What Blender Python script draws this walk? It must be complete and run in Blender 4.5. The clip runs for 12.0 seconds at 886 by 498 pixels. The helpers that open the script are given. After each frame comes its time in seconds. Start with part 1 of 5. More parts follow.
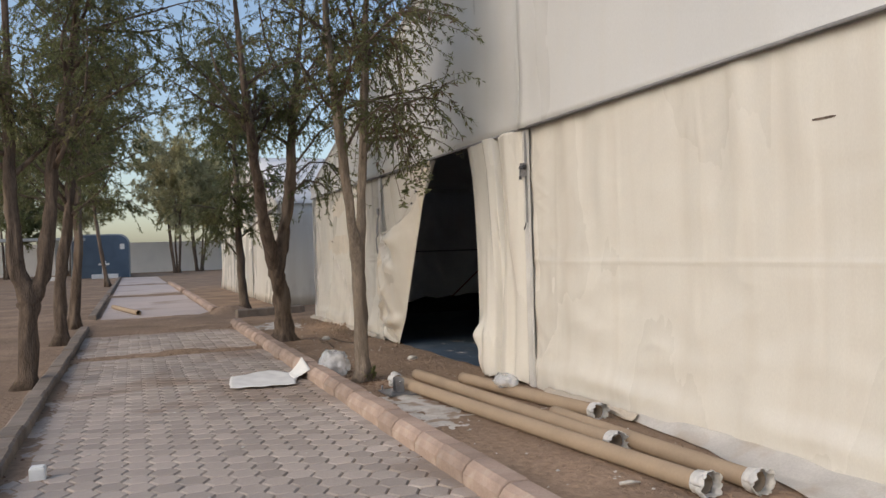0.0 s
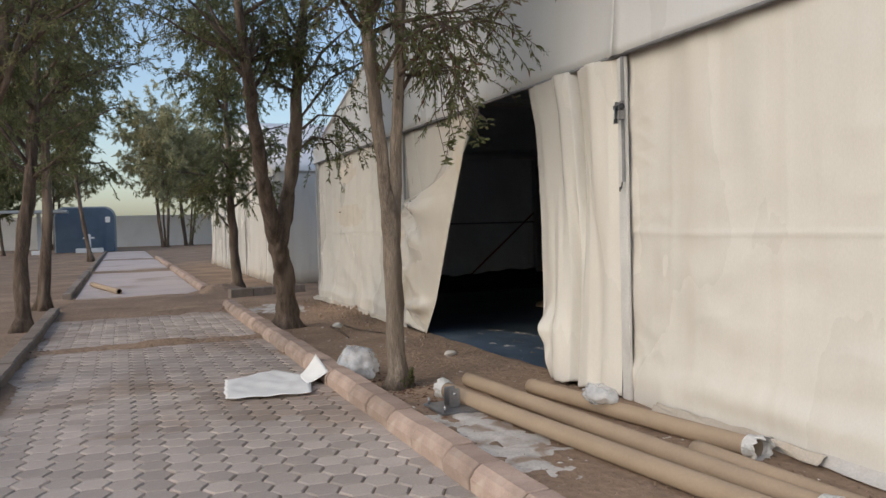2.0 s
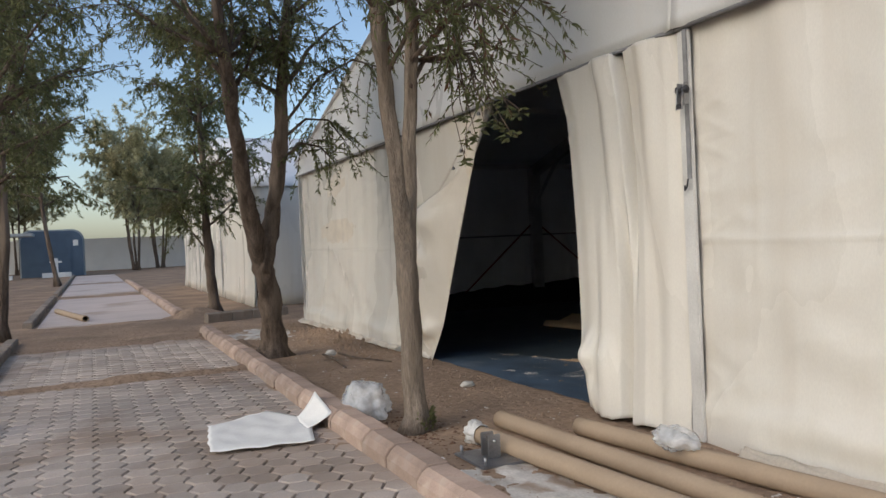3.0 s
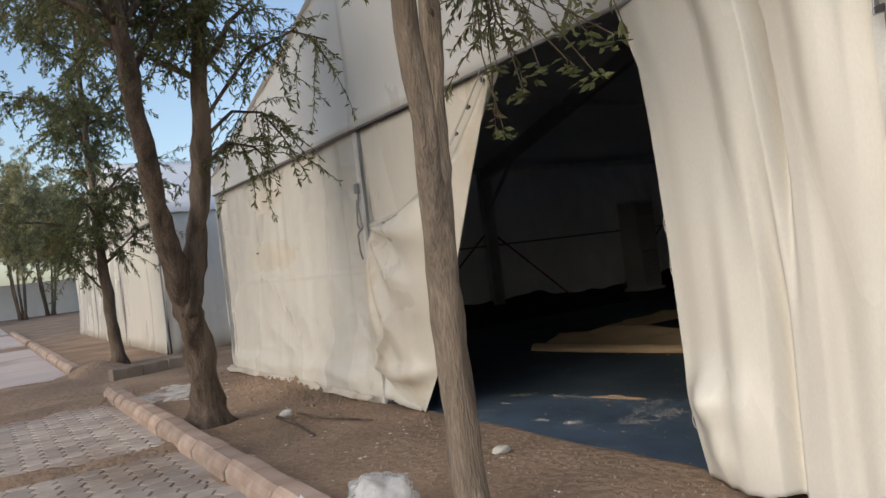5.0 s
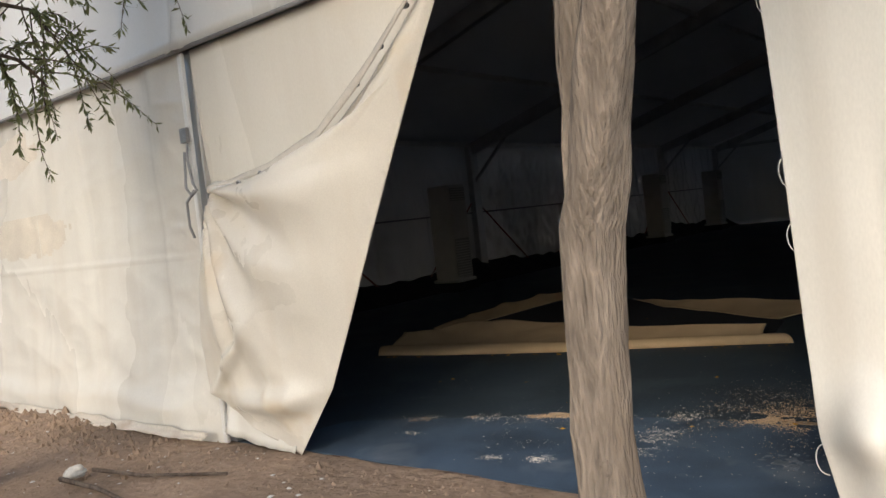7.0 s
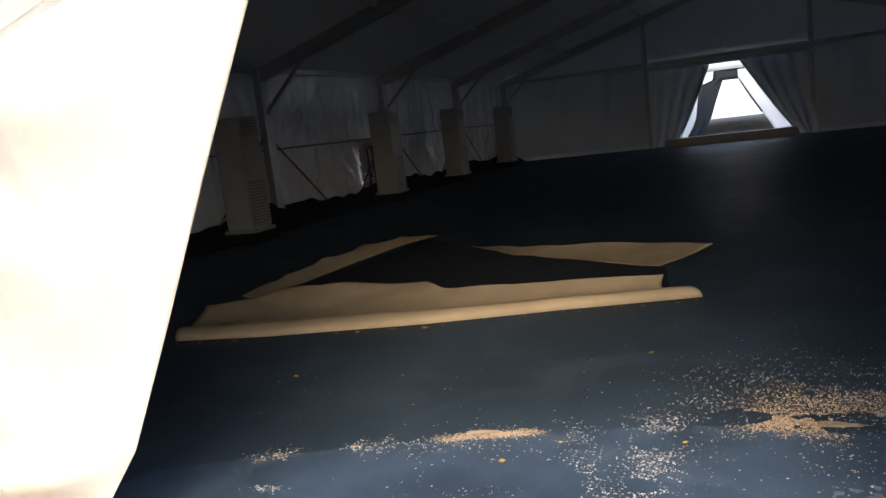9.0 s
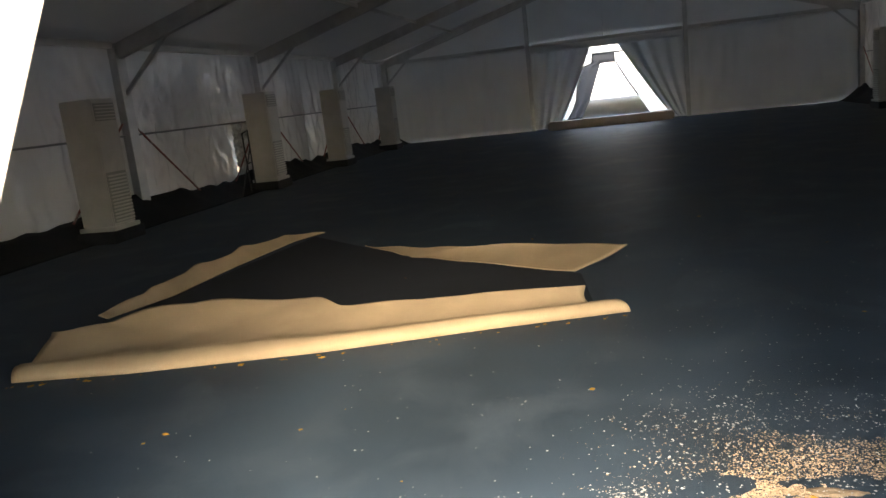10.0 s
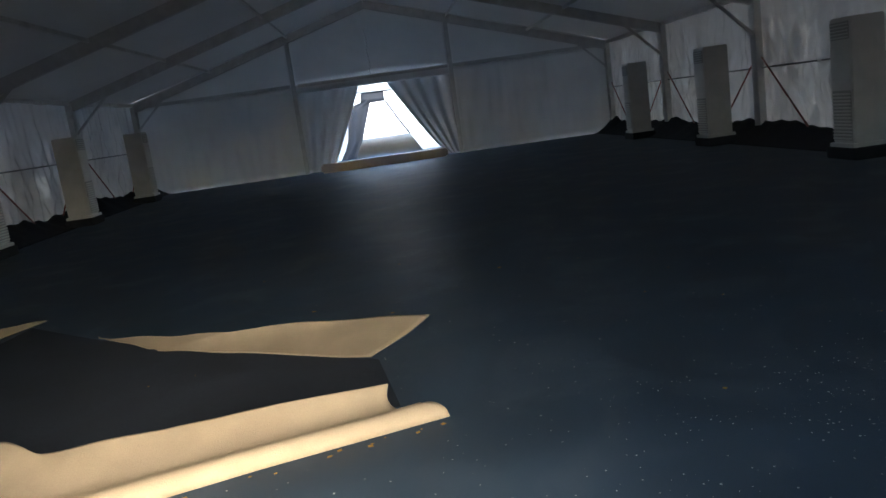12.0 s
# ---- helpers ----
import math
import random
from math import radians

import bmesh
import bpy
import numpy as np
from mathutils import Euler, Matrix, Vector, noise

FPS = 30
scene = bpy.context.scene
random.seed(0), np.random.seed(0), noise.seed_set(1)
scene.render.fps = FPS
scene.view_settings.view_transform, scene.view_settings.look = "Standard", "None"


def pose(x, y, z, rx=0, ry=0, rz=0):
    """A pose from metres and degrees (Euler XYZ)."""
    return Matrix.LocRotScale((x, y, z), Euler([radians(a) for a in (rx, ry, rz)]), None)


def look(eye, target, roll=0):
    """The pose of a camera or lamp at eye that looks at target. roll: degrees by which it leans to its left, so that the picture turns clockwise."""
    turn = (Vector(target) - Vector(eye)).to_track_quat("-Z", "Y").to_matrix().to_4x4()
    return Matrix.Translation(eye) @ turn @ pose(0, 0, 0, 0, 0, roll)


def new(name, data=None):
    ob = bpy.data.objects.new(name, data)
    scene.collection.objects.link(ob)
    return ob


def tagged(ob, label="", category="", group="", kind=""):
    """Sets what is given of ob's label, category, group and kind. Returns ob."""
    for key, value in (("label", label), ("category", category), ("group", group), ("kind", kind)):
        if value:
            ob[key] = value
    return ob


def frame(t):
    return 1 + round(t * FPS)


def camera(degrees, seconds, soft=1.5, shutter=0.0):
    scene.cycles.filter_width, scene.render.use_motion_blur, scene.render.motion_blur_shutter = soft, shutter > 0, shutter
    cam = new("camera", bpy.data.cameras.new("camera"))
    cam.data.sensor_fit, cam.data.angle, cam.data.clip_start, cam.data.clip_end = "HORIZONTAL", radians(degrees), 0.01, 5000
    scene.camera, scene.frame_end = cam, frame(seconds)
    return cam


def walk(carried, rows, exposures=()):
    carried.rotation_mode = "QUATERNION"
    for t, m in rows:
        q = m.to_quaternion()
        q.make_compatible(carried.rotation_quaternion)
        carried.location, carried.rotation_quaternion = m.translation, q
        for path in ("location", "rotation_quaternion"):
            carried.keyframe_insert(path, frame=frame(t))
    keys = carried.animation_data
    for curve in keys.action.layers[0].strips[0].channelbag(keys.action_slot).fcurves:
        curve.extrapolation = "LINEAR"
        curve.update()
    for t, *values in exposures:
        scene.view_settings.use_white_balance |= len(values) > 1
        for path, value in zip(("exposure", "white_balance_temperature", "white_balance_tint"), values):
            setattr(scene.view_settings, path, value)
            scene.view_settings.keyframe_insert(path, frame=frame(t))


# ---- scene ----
cam = camera(60.2, 12.0)
PATH = [
    (0, (-3.843, -7.055, 1.452), (-3.089, -5.202, 1.453), -1.8),
    (0.5, (-3.836, -6.562, 1.436), (-3.102, -4.701, 1.434), -1.6),
    (1, (-3.754, -6.064, 1.462), (-3.031, -4.2, 1.447), -1.5),
    (1.5, (-3.672, -5.544, 1.453), (-2.944, -3.682, 1.405), -1.6),
    (2, (-3.646, -4.981, 1.404), (-2.871, -3.138, 1.341), -1.5),
    (2.5, (-3.601, -4.425, 1.406), (-2.771, -2.606, 1.352), -1.9),
    (3, (-3.574, -3.876, 1.374), (-2.737, -2.06, 1.353), -2.6),
    (5, (-3.35, -1.725, 1.387), (-2.295, -0.026, 1.398), -6.8),
    (5.5, (-3.328, -1.18, 1.377), (-2.139, 0.428, 1.368), -7.2),
    (6, (-3.232, -0.587, 1.366), (-1.936, 0.937, 1.349), -6.9),
    (6.5, (-3.159, -0.038, 1.363), (-1.728, 1.359, 1.327), -6.6),
    (8.4, (-2.392, 1.606, 1.347), (-0.629, 2.517, 1.1), -6.4),
    (8.5, (-2.31, 1.661, 1.34), (-0.539, 2.553, 1.082), -6.5),
    (9, (-1.901, 1.89, 1.37), (-0.075, 2.648, 1.07), -6.8),
    (9.5, (-1.519, 2.143, 1.41), (0.36, 2.743, 1.078), -6.7),
    (10, (-1.21, 2.27, 1.492), (0.696, 2.733, 1.102), -6.4),
    (10.5, (-0.848, 2.276, 1.495), (1.082, 2.62, 1.101), -6.6),
    (11, (-0.552, 2.257, 1.507), (1.401, 2.451, 1.118), -6.7),
    (11.5, (-0.198, 2.338, 1.501), (1.771, 2.36, 1.151), -7.0),
    (12, (0.095, 2.373, 1.495), (2.06, 2.267, 1.135), -7.9),
]
walk(cam, [(t, look(eye, target, roll)) for t, eye, target, roll in PATH],
    exposures=[(0, 0.35, 6800, 10), (3.2, 0.35, 6400, 8), (5, 0.5, 6600, 8), (6.7, 0.95, 6600, 8), (8.4, 1.45, 6150, 8), (9.1, 2.15, 6450, 9), (9.5, 2.75, 7300, 9), (9.9, 3.45, 7200, 7), (10.4, 3.6, 7200, 7), (11, 3.6, 7000, 7), (11.5, 3.6, 6300, 5), (12, 3.6, 5900, 4)])

# ---- light ----
W = bpy.data.worlds.new("sky")
scene.world = W
W.use_nodes = True
SUN_EL, SUN_AZ = radians(33), radians(252)
wn = W.node_tree.nodes
sky = wn.new("ShaderNodeTexSky")
sky.sky_type, sky.sun_disc, sky.sun_elevation, sky.sun_rotation = "NISHITA", False, SUN_EL, SUN_AZ
sky.dust_density, sky.ozone_density = 2.0, 1.0
wn["Background"].inputs["Strength"].default_value = 0.15
W.node_tree.links.new(sky.outputs[0], wn["Background"].inputs["Color"])
sun = new("sun", bpy.data.lights.new("sun", "SUN"))
sun.data.energy, sun.data.angle, sun.data.color = 0.52, radians(34), (1.0, 0.88, 0.72)
sun.matrix_world = look((0, 0, 30), Vector((0, 0, 30)) - Vector((math.sin(SUN_AZ) * math.cos(SUN_EL), math.cos(SUN_AZ) * math.cos(SUN_EL), math.sin(SUN_EL))))

# ---- materials ----


def mat(name, color, rough=0.7, metal=0.0, var=0.18, scale=1.5, fine=40.0, bump=0.15, tint=None, tint_scale=0.6, tint_at=0.55, see=0.0, per=None, spec=0.4, stretch=(1, 1, 1), detail=3.0, depth=0.01, streak=None, crease=0.0, crease_scale=1.3):
    """A surface with variation at two scales, stains of a second colour, fine relief and, for cloth and leaves, light let through."""
    m = bpy.data.materials.new(name)
    m.use_nodes = True
    n, link = m.node_tree.nodes, m.node_tree.links.new
    p = n["Principled BSDF"]
    p.inputs["Roughness"].default_value, p.inputs["Metallic"].default_value = rough, metal
    p.inputs["Specular IOR Level"].default_value = spec
    tc, mp = n.new("ShaderNodeTexCoord"), n.new("ShaderNodeMapping")
    mp.inputs["Scale"].default_value = stretch
    link(tc.outputs["Object"], mp.inputs["Vector"])

    def grain(s, detail=4.0, dist=0.0):
        t = n.new("ShaderNodeTexNoise")
        t.inputs["Scale"].default_value, t.inputs["Detail"].default_value, t.inputs["Distortion"].default_value = s, detail, dist
        link(mp.outputs[0], t.inputs["Vector"])
        return t.outputs["Fac"]

    def mix(a, b, f, kind="MIX"):
        x = n.new("ShaderNodeMix")
        x.data_type, x.blend_type = "RGBA", kind
        for s, v in ((x.inputs["Factor"], f), (x.inputs["A"], a), (x.inputs["B"], b)):
            if hasattr(v, "node"):
                link(v, s)
            else:
                s.default_value = v
        return x.outputs["Result"]

    def ramp(v, lo, hi, a=0.0, b=1.0):
        r = n.new("ShaderNodeMapRange")
        for key, val in (("From Min", lo), ("From Max", hi), ("To Min", a), ("To Max", b)):
            r.inputs[key].default_value = val
        link(v, r.inputs["Value"])
        return r.outputs["Result"]

    big, small = grain(scale, 5, 0.4), grain(fine, detail)
    lo, hi = tuple(v * (1 - var) for v in color) + (1,), tuple(min(1, v * (1 + var)) for v in color) + (1,)
    out = mix(lo, hi, ramp(big, 0.3, 0.7))
    out = mix(out, mix(out, (0.5, 0.5, 0.5, 1), 1.0, "SOFT_LIGHT"), 0.2)
    g = n.new("ShaderNodeMix")
    g.data_type, g.blend_type = "RGBA", "MULTIPLY"
    g.inputs["Factor"].default_value = 1.0
    link(out, g.inputs["A"])
    link(ramp(small, 0.25, 0.75, 1 - var, 1.0 + 0.3 * var), g.inputs["B"])
    out = g.outputs["Result"]
    if tint:
        out = mix(out, (*tint, 1), ramp(grain(tint_scale, 6, 0.6), tint_at, tint_at + 0.15, 0, 0.85))
    if streak:
        m2 = n.new("ShaderNodeMapping")
        m2.inputs["Scale"].default_value = (2.2, 2.2, 0.16)
        link(tc.outputs["Object"], m2.inputs["Vector"])
        t2 = n.new("ShaderNodeTexNoise")
        t2.inputs["Scale"].default_value, t2.inputs["Detail"].default_value = 2.0, 5.0
        link(m2.outputs[0], t2.inputs["Vector"])
        out = mix(out, (*streak, 1), ramp(t2.outputs["Fac"], 0.48, 0.78, 0, 0.45))
    if per:
        src = n.new("ShaderNodeObjectInfo").outputs["Random"] if per == "object" else n.new("ShaderNodeNewGeometry").outputs["Random Per Island"]
        g = n.new("ShaderNodeMix")
        g.data_type, g.blend_type = "RGBA", "MULTIPLY"
        g.inputs["Factor"].default_value = 1.0
        link(out, g.inputs["A"])
        link(ramp(src, 0, 1, 0.80, 1.12), g.inputs["B"])
        out = g.outputs["Result"]
    link(out, p.inputs["Base Color"])
    link(ramp(big, 0.3, 0.7, max(0, rough - 0.08), min(1, rough + 0.08)), p.inputs["Roughness"])
    if bump:
        b = n.new("ShaderNodeBump")
        b.inputs["Strength"].default_value, b.inputs["Distance"].default_value = bump, depth
        link(small, b.inputs["Height"])
        link(b.outputs[0], p.inputs["Normal"])
    if crease:
        r = n.new("ShaderNodeTexNoise")
        r.noise_type = "RIDGED_MULTIFRACTAL"
        r.inputs["Scale"].default_value, r.inputs["Detail"].default_value, r.inputs["Distortion"].default_value = crease_scale, 2.5, 0.5
        link(mp.outputs[0], r.inputs["Vector"])
        c2 = n.new("ShaderNodeBump")
        c2.inputs["Strength"].default_value, c2.inputs["Distance"].default_value = min(1.0, crease), 0.05 / max(1.0, crease_scale * 0.5)
        link(r.outputs["Fac"], c2.inputs["Height"])
        if bump:
            link(b.outputs[0], c2.inputs["Normal"])
        link(c2.outputs[0], p.inputs["Normal"])
    if see:
        t, s = n.new("ShaderNodeBsdfTranslucent"), n.new("ShaderNodeMixShader")
        link(out, t.inputs["Color"])
        s.inputs[0].default_value = see
        link(p.outputs[0], s.inputs[1])
        link(t.outputs[0], s.inputs[2])
        link(s.outputs[0], n["Material Output"].inputs["Surface"])
    return m


M_CLOTH = mat("tent_cloth", (0.66, 0.635, 0.58), 0.28, var=0.06, scale=0.7, fine=120, bump=0.008, stretch=(1, 1, 0.4), tint=(0.66, 0.54, 0.38), tint_scale=0.45, tint_at=0.65, see=0.04, streak=(0.55, 0.50, 0.43), crease=0.35)
M_FLAP = mat("stained_tent_cloth", (0.64, 0.60, 0.53), 0.30, var=0.08, scale=1.2, fine=120, bump=0.008, tint=(0.55, 0.45, 0.32), tint_scale=1.5, tint_at=0.58, see=0.04, streak=(0.52, 0.44, 0.34), crease=0.3)
M_ROOF = mat("roof_cloth", (0.74, 0.74, 0.74), 0.45, var=0.05, scale=0.6, fine=120, bump=0.05, see=0.045)
M_UPPER = mat("upper_cloth", (0.60, 0.605, 0.60), 0.32, var=0.06, scale=0.7, fine=120, bump=0.008, stretch=(1, 1, 0.4), see=0.04, streak=(0.58, 0.57, 0.54), crease=0.3)
# Side cloth copied paler, with daylight on the far gables in its colour.
M_LIT_CLOTH = mat("lit_white_cloth", (0.78, 0.78, 0.78), 0.4, var=0.05, scale=0.8, fine=90, bump=0.05, see=0.085, crease=0.3)
M_SOILED = mat("soiled_cloth", (0.60, 0.535, 0.445), 0.5, var=0.15, scale=2, fine=60, bump=0.1, tint=(0.42, 0.33, 0.25), tint_scale=2.5, tint_at=0.52, see=0.08)
M_SKIRT = mat("slack_skirt_cloth", (0.52, 0.50, 0.47), 0.4, var=0.14, scale=2.5, fine=70, bump=0.05, tint=(0.38, 0.31, 0.24), tint_scale=2.2, tint_at=0.55)
M_PAD = mat("beige_pad", (0.60, 0.50, 0.43), 0.75, var=0.1, scale=2, fine=80, bump=0.1)
M_LINER = mat("side_cloth", (0.72, 0.71, 0.70), 0.18, var=0.08, scale=0.8, fine=90, bump=0.06, spec=0.7, see=0.115, crease=1.0, crease_scale=1.6)
M_GLINT = mat("glint_plastic", (0.70, 0.70, 0.69), 0.2, var=0.3, scale=6, fine=60, bump=0.2, see=0.10, spec=0.8, crease=1.0, crease_scale=6)
M_ALU = mat("aluminium", (0.55, 0.55, 0.55), 0.42, 0.9, var=0.12, scale=4, fine=150, bump=0.04)
M_COVER = mat("pole_aluminium", (0.72, 0.71, 0.69), 0.45, 0.35, var=0.1, scale=3, fine=90, bump=0.05, tint=(0.5, 0.49, 0.46), tint_scale=2, tint_at=0.58)
M_STEEL = mat("steel", (0.35, 0.35, 0.36), 0.45, 0.9, var=0.25, scale=8, fine=150, tint=(0.2, 0.14, 0.1), tint_scale=6, tint_at=0.6)
M_SAND = mat("sand", (0.315, 0.226, 0.162), 0.95, var=0.28, scale=0.9, fine=16, bump=0.9, detail=12.0, depth=0.03, tint=(0.25, 0.18, 0.13), tint_scale=0.35, tint_at=0.52, spec=0.1)
M_PAVER = mat("paver", (0.47, 0.405, 0.355), 0.9, var=0.16, scale=1.1, fine=90, bump=0.35, tint=(0.31, 0.24, 0.19), tint_scale=0.7, tint_at=0.49, per="object", spec=0.15)
M_PAVER_J = mat("paver_joined", (0.47, 0.405, 0.355), 0.9, var=0.16, scale=1.1, fine=90, bump=0.35, tint=(0.31, 0.24, 0.19), tint_scale=0.7, tint_at=0.49, per="island", spec=0.15)
M_KERB = mat("kerb_red", (0.40, 0.30, 0.245), 0.88, var=0.14, scale=5, fine=90, bump=0.3, tint=(0.45, 0.36, 0.30), tint_scale=7, tint_at=0.55, per="object", spec=0.15)
M_KERB_G = mat("kerb_grey", (0.27, 0.225, 0.19), 0.9, var=0.16, scale=4, fine=80, bump=0.35, tint=(0.2, 0.15, 0.11), tint_scale=3, per="object", spec=0.15)
M_SLAB = mat("slab", (0.52, 0.45, 0.42), 0.9, var=0.08, scale=1.0, fine=50, bump=0.2, tint=(0.33, 0.26, 0.21), tint_scale=0.5, spec=0.15)
M_CONC = mat("concrete", (0.56, 0.53, 0.49), 0.9, var=0.2, scale=5, fine=60, bump=0.4, tint=(0.28, 0.2, 0.14), tint_scale=4, tint_at=0.48, spec=0.15)
M_CARPET = mat("carpet_blue", (0.046, 0.068, 0.092), 0.6, var=0.3, scale=1.2, fine=260, bump=0.3, tint=(0.062, 0.084, 0.108), tint_scale=1.6, tint_at=0.5, spec=0.25)
M_DUSTY = mat("dusty_carpet", (0.078, 0.115, 0.165), 0.7, var=0.3, scale=2.5, fine=220, bump=0.3, tint=(0.16, 0.19, 0.225), tint_scale=2.2, tint_at=0.56, spec=0.2)
M_BACKING = mat("carpet_backing", (0.46, 0.345, 0.215), 0.9, var=0.1, scale=2.5, fine=140, bump=0.2, spec=0.1)
M_BLACK = mat("black_cloth", (0.02, 0.022, 0.027), 0.8, var=0.3, scale=3, fine=120, bump=0.2, spec=0.15)
M_UNDER = mat("underlay", (0.04, 0.044, 0.052), 0.8, var=0.25, scale=2, fine=120, bump=0.2, spec=0.15)
M_CARD = mat("cardboard", (0.36, 0.275, 0.195), 0.8, var=0.08, scale=3, fine=60, bump=0.12, spec=0.2, stretch=(1, 1, 1))
M_PLASTIC = mat("white_plastic_film", (0.72, 0.71, 0.69), 0.35, var=0.1, scale=12, fine=60, bump=0.3, see=0.25)
M_BARK = mat("bark", (0.15, 0.115, 0.092), 0.95, var=0.4, scale=16, fine=95, bump=1.0, depth=0.02, detail=8.0, tint=(0.24, 0.19, 0.15), tint_scale=3.5, tint_at=0.52, spec=0.1, stretch=(1, 1, 0.16), crease=1.0, crease_scale=34.0)
M_BARK_PALE = mat("pale_bark", (0.25, 0.205, 0.165), 0.95, var=0.4, scale=16, fine=95, bump=1.0, depth=0.02, detail=8.0, tint=(0.17, 0.135, 0.105), tint_scale=5, tint_at=0.54, spec=0.1, stretch=(1, 1, 0.16), crease=1.0, crease_scale=34.0)
M_LEAF = mat("leaf", (0.20, 0.215, 0.10), 0.45, var=0.3, scale=2, fine=30, bump=0.0, tint=(0.27, 0.245, 0.115), tint_scale=1.2, tint_at=0.55, see=0.7, per="island")
# Olive leaf paled so that its colour carries the haze over far trees.
M_LEAF_FAR = mat("hazed_olive_leaf", (0.50, 0.48, 0.29), 0.5, var=0.25, scale=1, fine=30, bump=0.0, tint=(0.50, 0.45, 0.27), tint_scale=0.4, tint_at=0.52, see=0.6, per="island")
M_LEAF_D = mat("leaf_dry", (0.14, 0.075, 0.045), 0.7, var=0.3, scale=6, fine=30, bump=0.0, see=0.2, per="island")
M_GRAIN = mat("sand_grain", (0.54, 0.39, 0.25), 0.95, var=0.2, scale=5, fine=90, bump=0.3, per="island", spec=0.1)
M_DUST = mat("pale_dust", (0.20, 0.23, 0.265), 0.95, var=0.3, scale=14, fine=120, bump=0.2, spec=0.05)
M_LITTER = mat("pale_litter", (0.60, 0.57, 0.52), 0.9, var=0.2, scale=8, fine=60, bump=0.1, per="island", spec=0.1)
M_YLEAF = mat("fallen_leaf", (0.55, 0.30, 0.05), 0.7, var=0.25, scale=9, fine=60, bump=0.1, per="island", spec=0.2)
M_PAPER = mat("paper_sheet", (0.80, 0.79, 0.76), 0.8, var=0.06, scale=4, fine=60, bump=0.1, tint=(0.5, 0.42, 0.34), tint_scale=4, tint_at=0.68)
M_SHADED_EDGE = mat("shaded_edge_cloth", (0.48, 0.445, 0.39), 0.7, var=0.12, scale=9, fine=120, bump=0.1)
M_STRAP = mat("webbing", (0.24, 0.24, 0.25), 0.8, var=0.15, scale=20, fine=200, bump=0.3)
M_ROD = mat("brace_paint", (0.22, 0.06, 0.05), 0.5, var=0.25, scale=6, fine=60, bump=0.1, tint=(0.45, 0.43, 0.42), tint_scale=5, tint_at=0.55)
M_DARK = mat("dark_metal", (0.05, 0.05, 0.055), 0.5, 0.3, var=0.2, scale=6, fine=80, bump=0.1)
M_WHITE = mat("white_paint", (0.75, 0.75, 0.75), 0.4, var=0.06, scale=2, fine=60, bump=0.04)
M_VENT = mat("vent_grey", (0.30, 0.30, 0.30), 0.6, var=0.1, scale=4, fine=60, bump=0.05)
M_APPL = mat("appliance_white", (0.47, 0.465, 0.46), 0.4, var=0.08, scale=3, fine=60, bump=0.04)
M_WALL = mat("plaster", (0.72, 0.71, 0.70), 0.85, var=0.08, scale=0.5, fine=20, bump=0.15)
M_CABIN = mat("cabin_metal", (0.085, 0.125, 0.18), 0.5, var=0.12, scale=1.2, fine=40, bump=0.05)
M_CABIN_G = mat("cabin_trim", (0.35, 0.38, 0.40), 0.5, var=0.12, scale=1.2, fine=40, bump=0.05)

# ---- building helpers ----


def part(name, bm, material, parent=None, label="", smooth=True):
    me = bpy.data.meshes.new(name)
    bm.to_mesh(me)
    bm.free()
    return meshed(name, me, material, parent, label, smooth)


def meshed(name, me, material, parent=None, label="", smooth=True):
    if material:
        me.materials.append(material)
    if smooth:
        me.polygons.foreach_set("use_smooth", [True] * len(me.polygons))
    ob = new(name, me)
    if parent:
        ob.parent = parent
        if parent.type == "EMPTY":
            ob.matrix_parent_inverse = Matrix.Translation(-parent.location)
    if label:
        ob["label"] = label
    return ob


def raw(name, verts, faces, material, parent=None, label="", smooth=True):
    me = bpy.data.meshes.new(name)
    me.from_pydata([tuple(v) for v in verts], [], [tuple(f) for f in faces])
    me.update()
    return meshed(name, me, material, parent, label, smooth)


def thing(name, at, label, category, group="", kind=""):
    e = new(name)
    e.empty_display_size = 0.2
    e.location = at
    return tagged(e, label, category, group, kind)


def box(bm, lo, hi, bevel=0.0, m=None):
    r = bmesh.ops.create_cube(bm, size=1)
    c, s = [(a + b) / 2 for a, b in zip(lo, hi)], [b - a for a, b in zip(lo, hi)]
    for v in r["verts"]:
        v.co = Vector((v.co.x * s[0] + c[0], v.co.y * s[1] + c[1], v.co.z * s[2] + c[2]))
    if bevel:
        es = list({e for v in r["verts"] for e in v.link_edges})
        bv = bmesh.ops.bevel(bm, geom=es, offset=bevel, segments=2, affect="EDGES")
        vs = {v for f in bv["faces"] for v in f.verts} | {v for v in r["verts"] if v.is_valid}
    else:
        vs = r["verts"]
    if m is not None:
        for v in vs:
            v.co = m @ v.co
    return vs


def boxed(name, lo, hi, material, parent=None, label="", bevel=0.006, m=None):
    bm = bmesh.new()
    box(bm, lo, hi, bevel, m)
    return part(name, bm, material, parent, label, smooth=False)


def beam(name, a, b, w, h, material, parent=None, label="", bevel=0.006):
    """A straight box section from a to b, w across and h high."""
    a, b = Vector(a), Vector(b)
    d = b - a
    q = d.to_track_quat("X", "Z").to_matrix().to_4x4()
    return boxed(name, (0, -w / 2, -h / 2), (d.length, w / 2, h / 2), material, parent, label, bevel, Matrix.Translation(a) @ q)


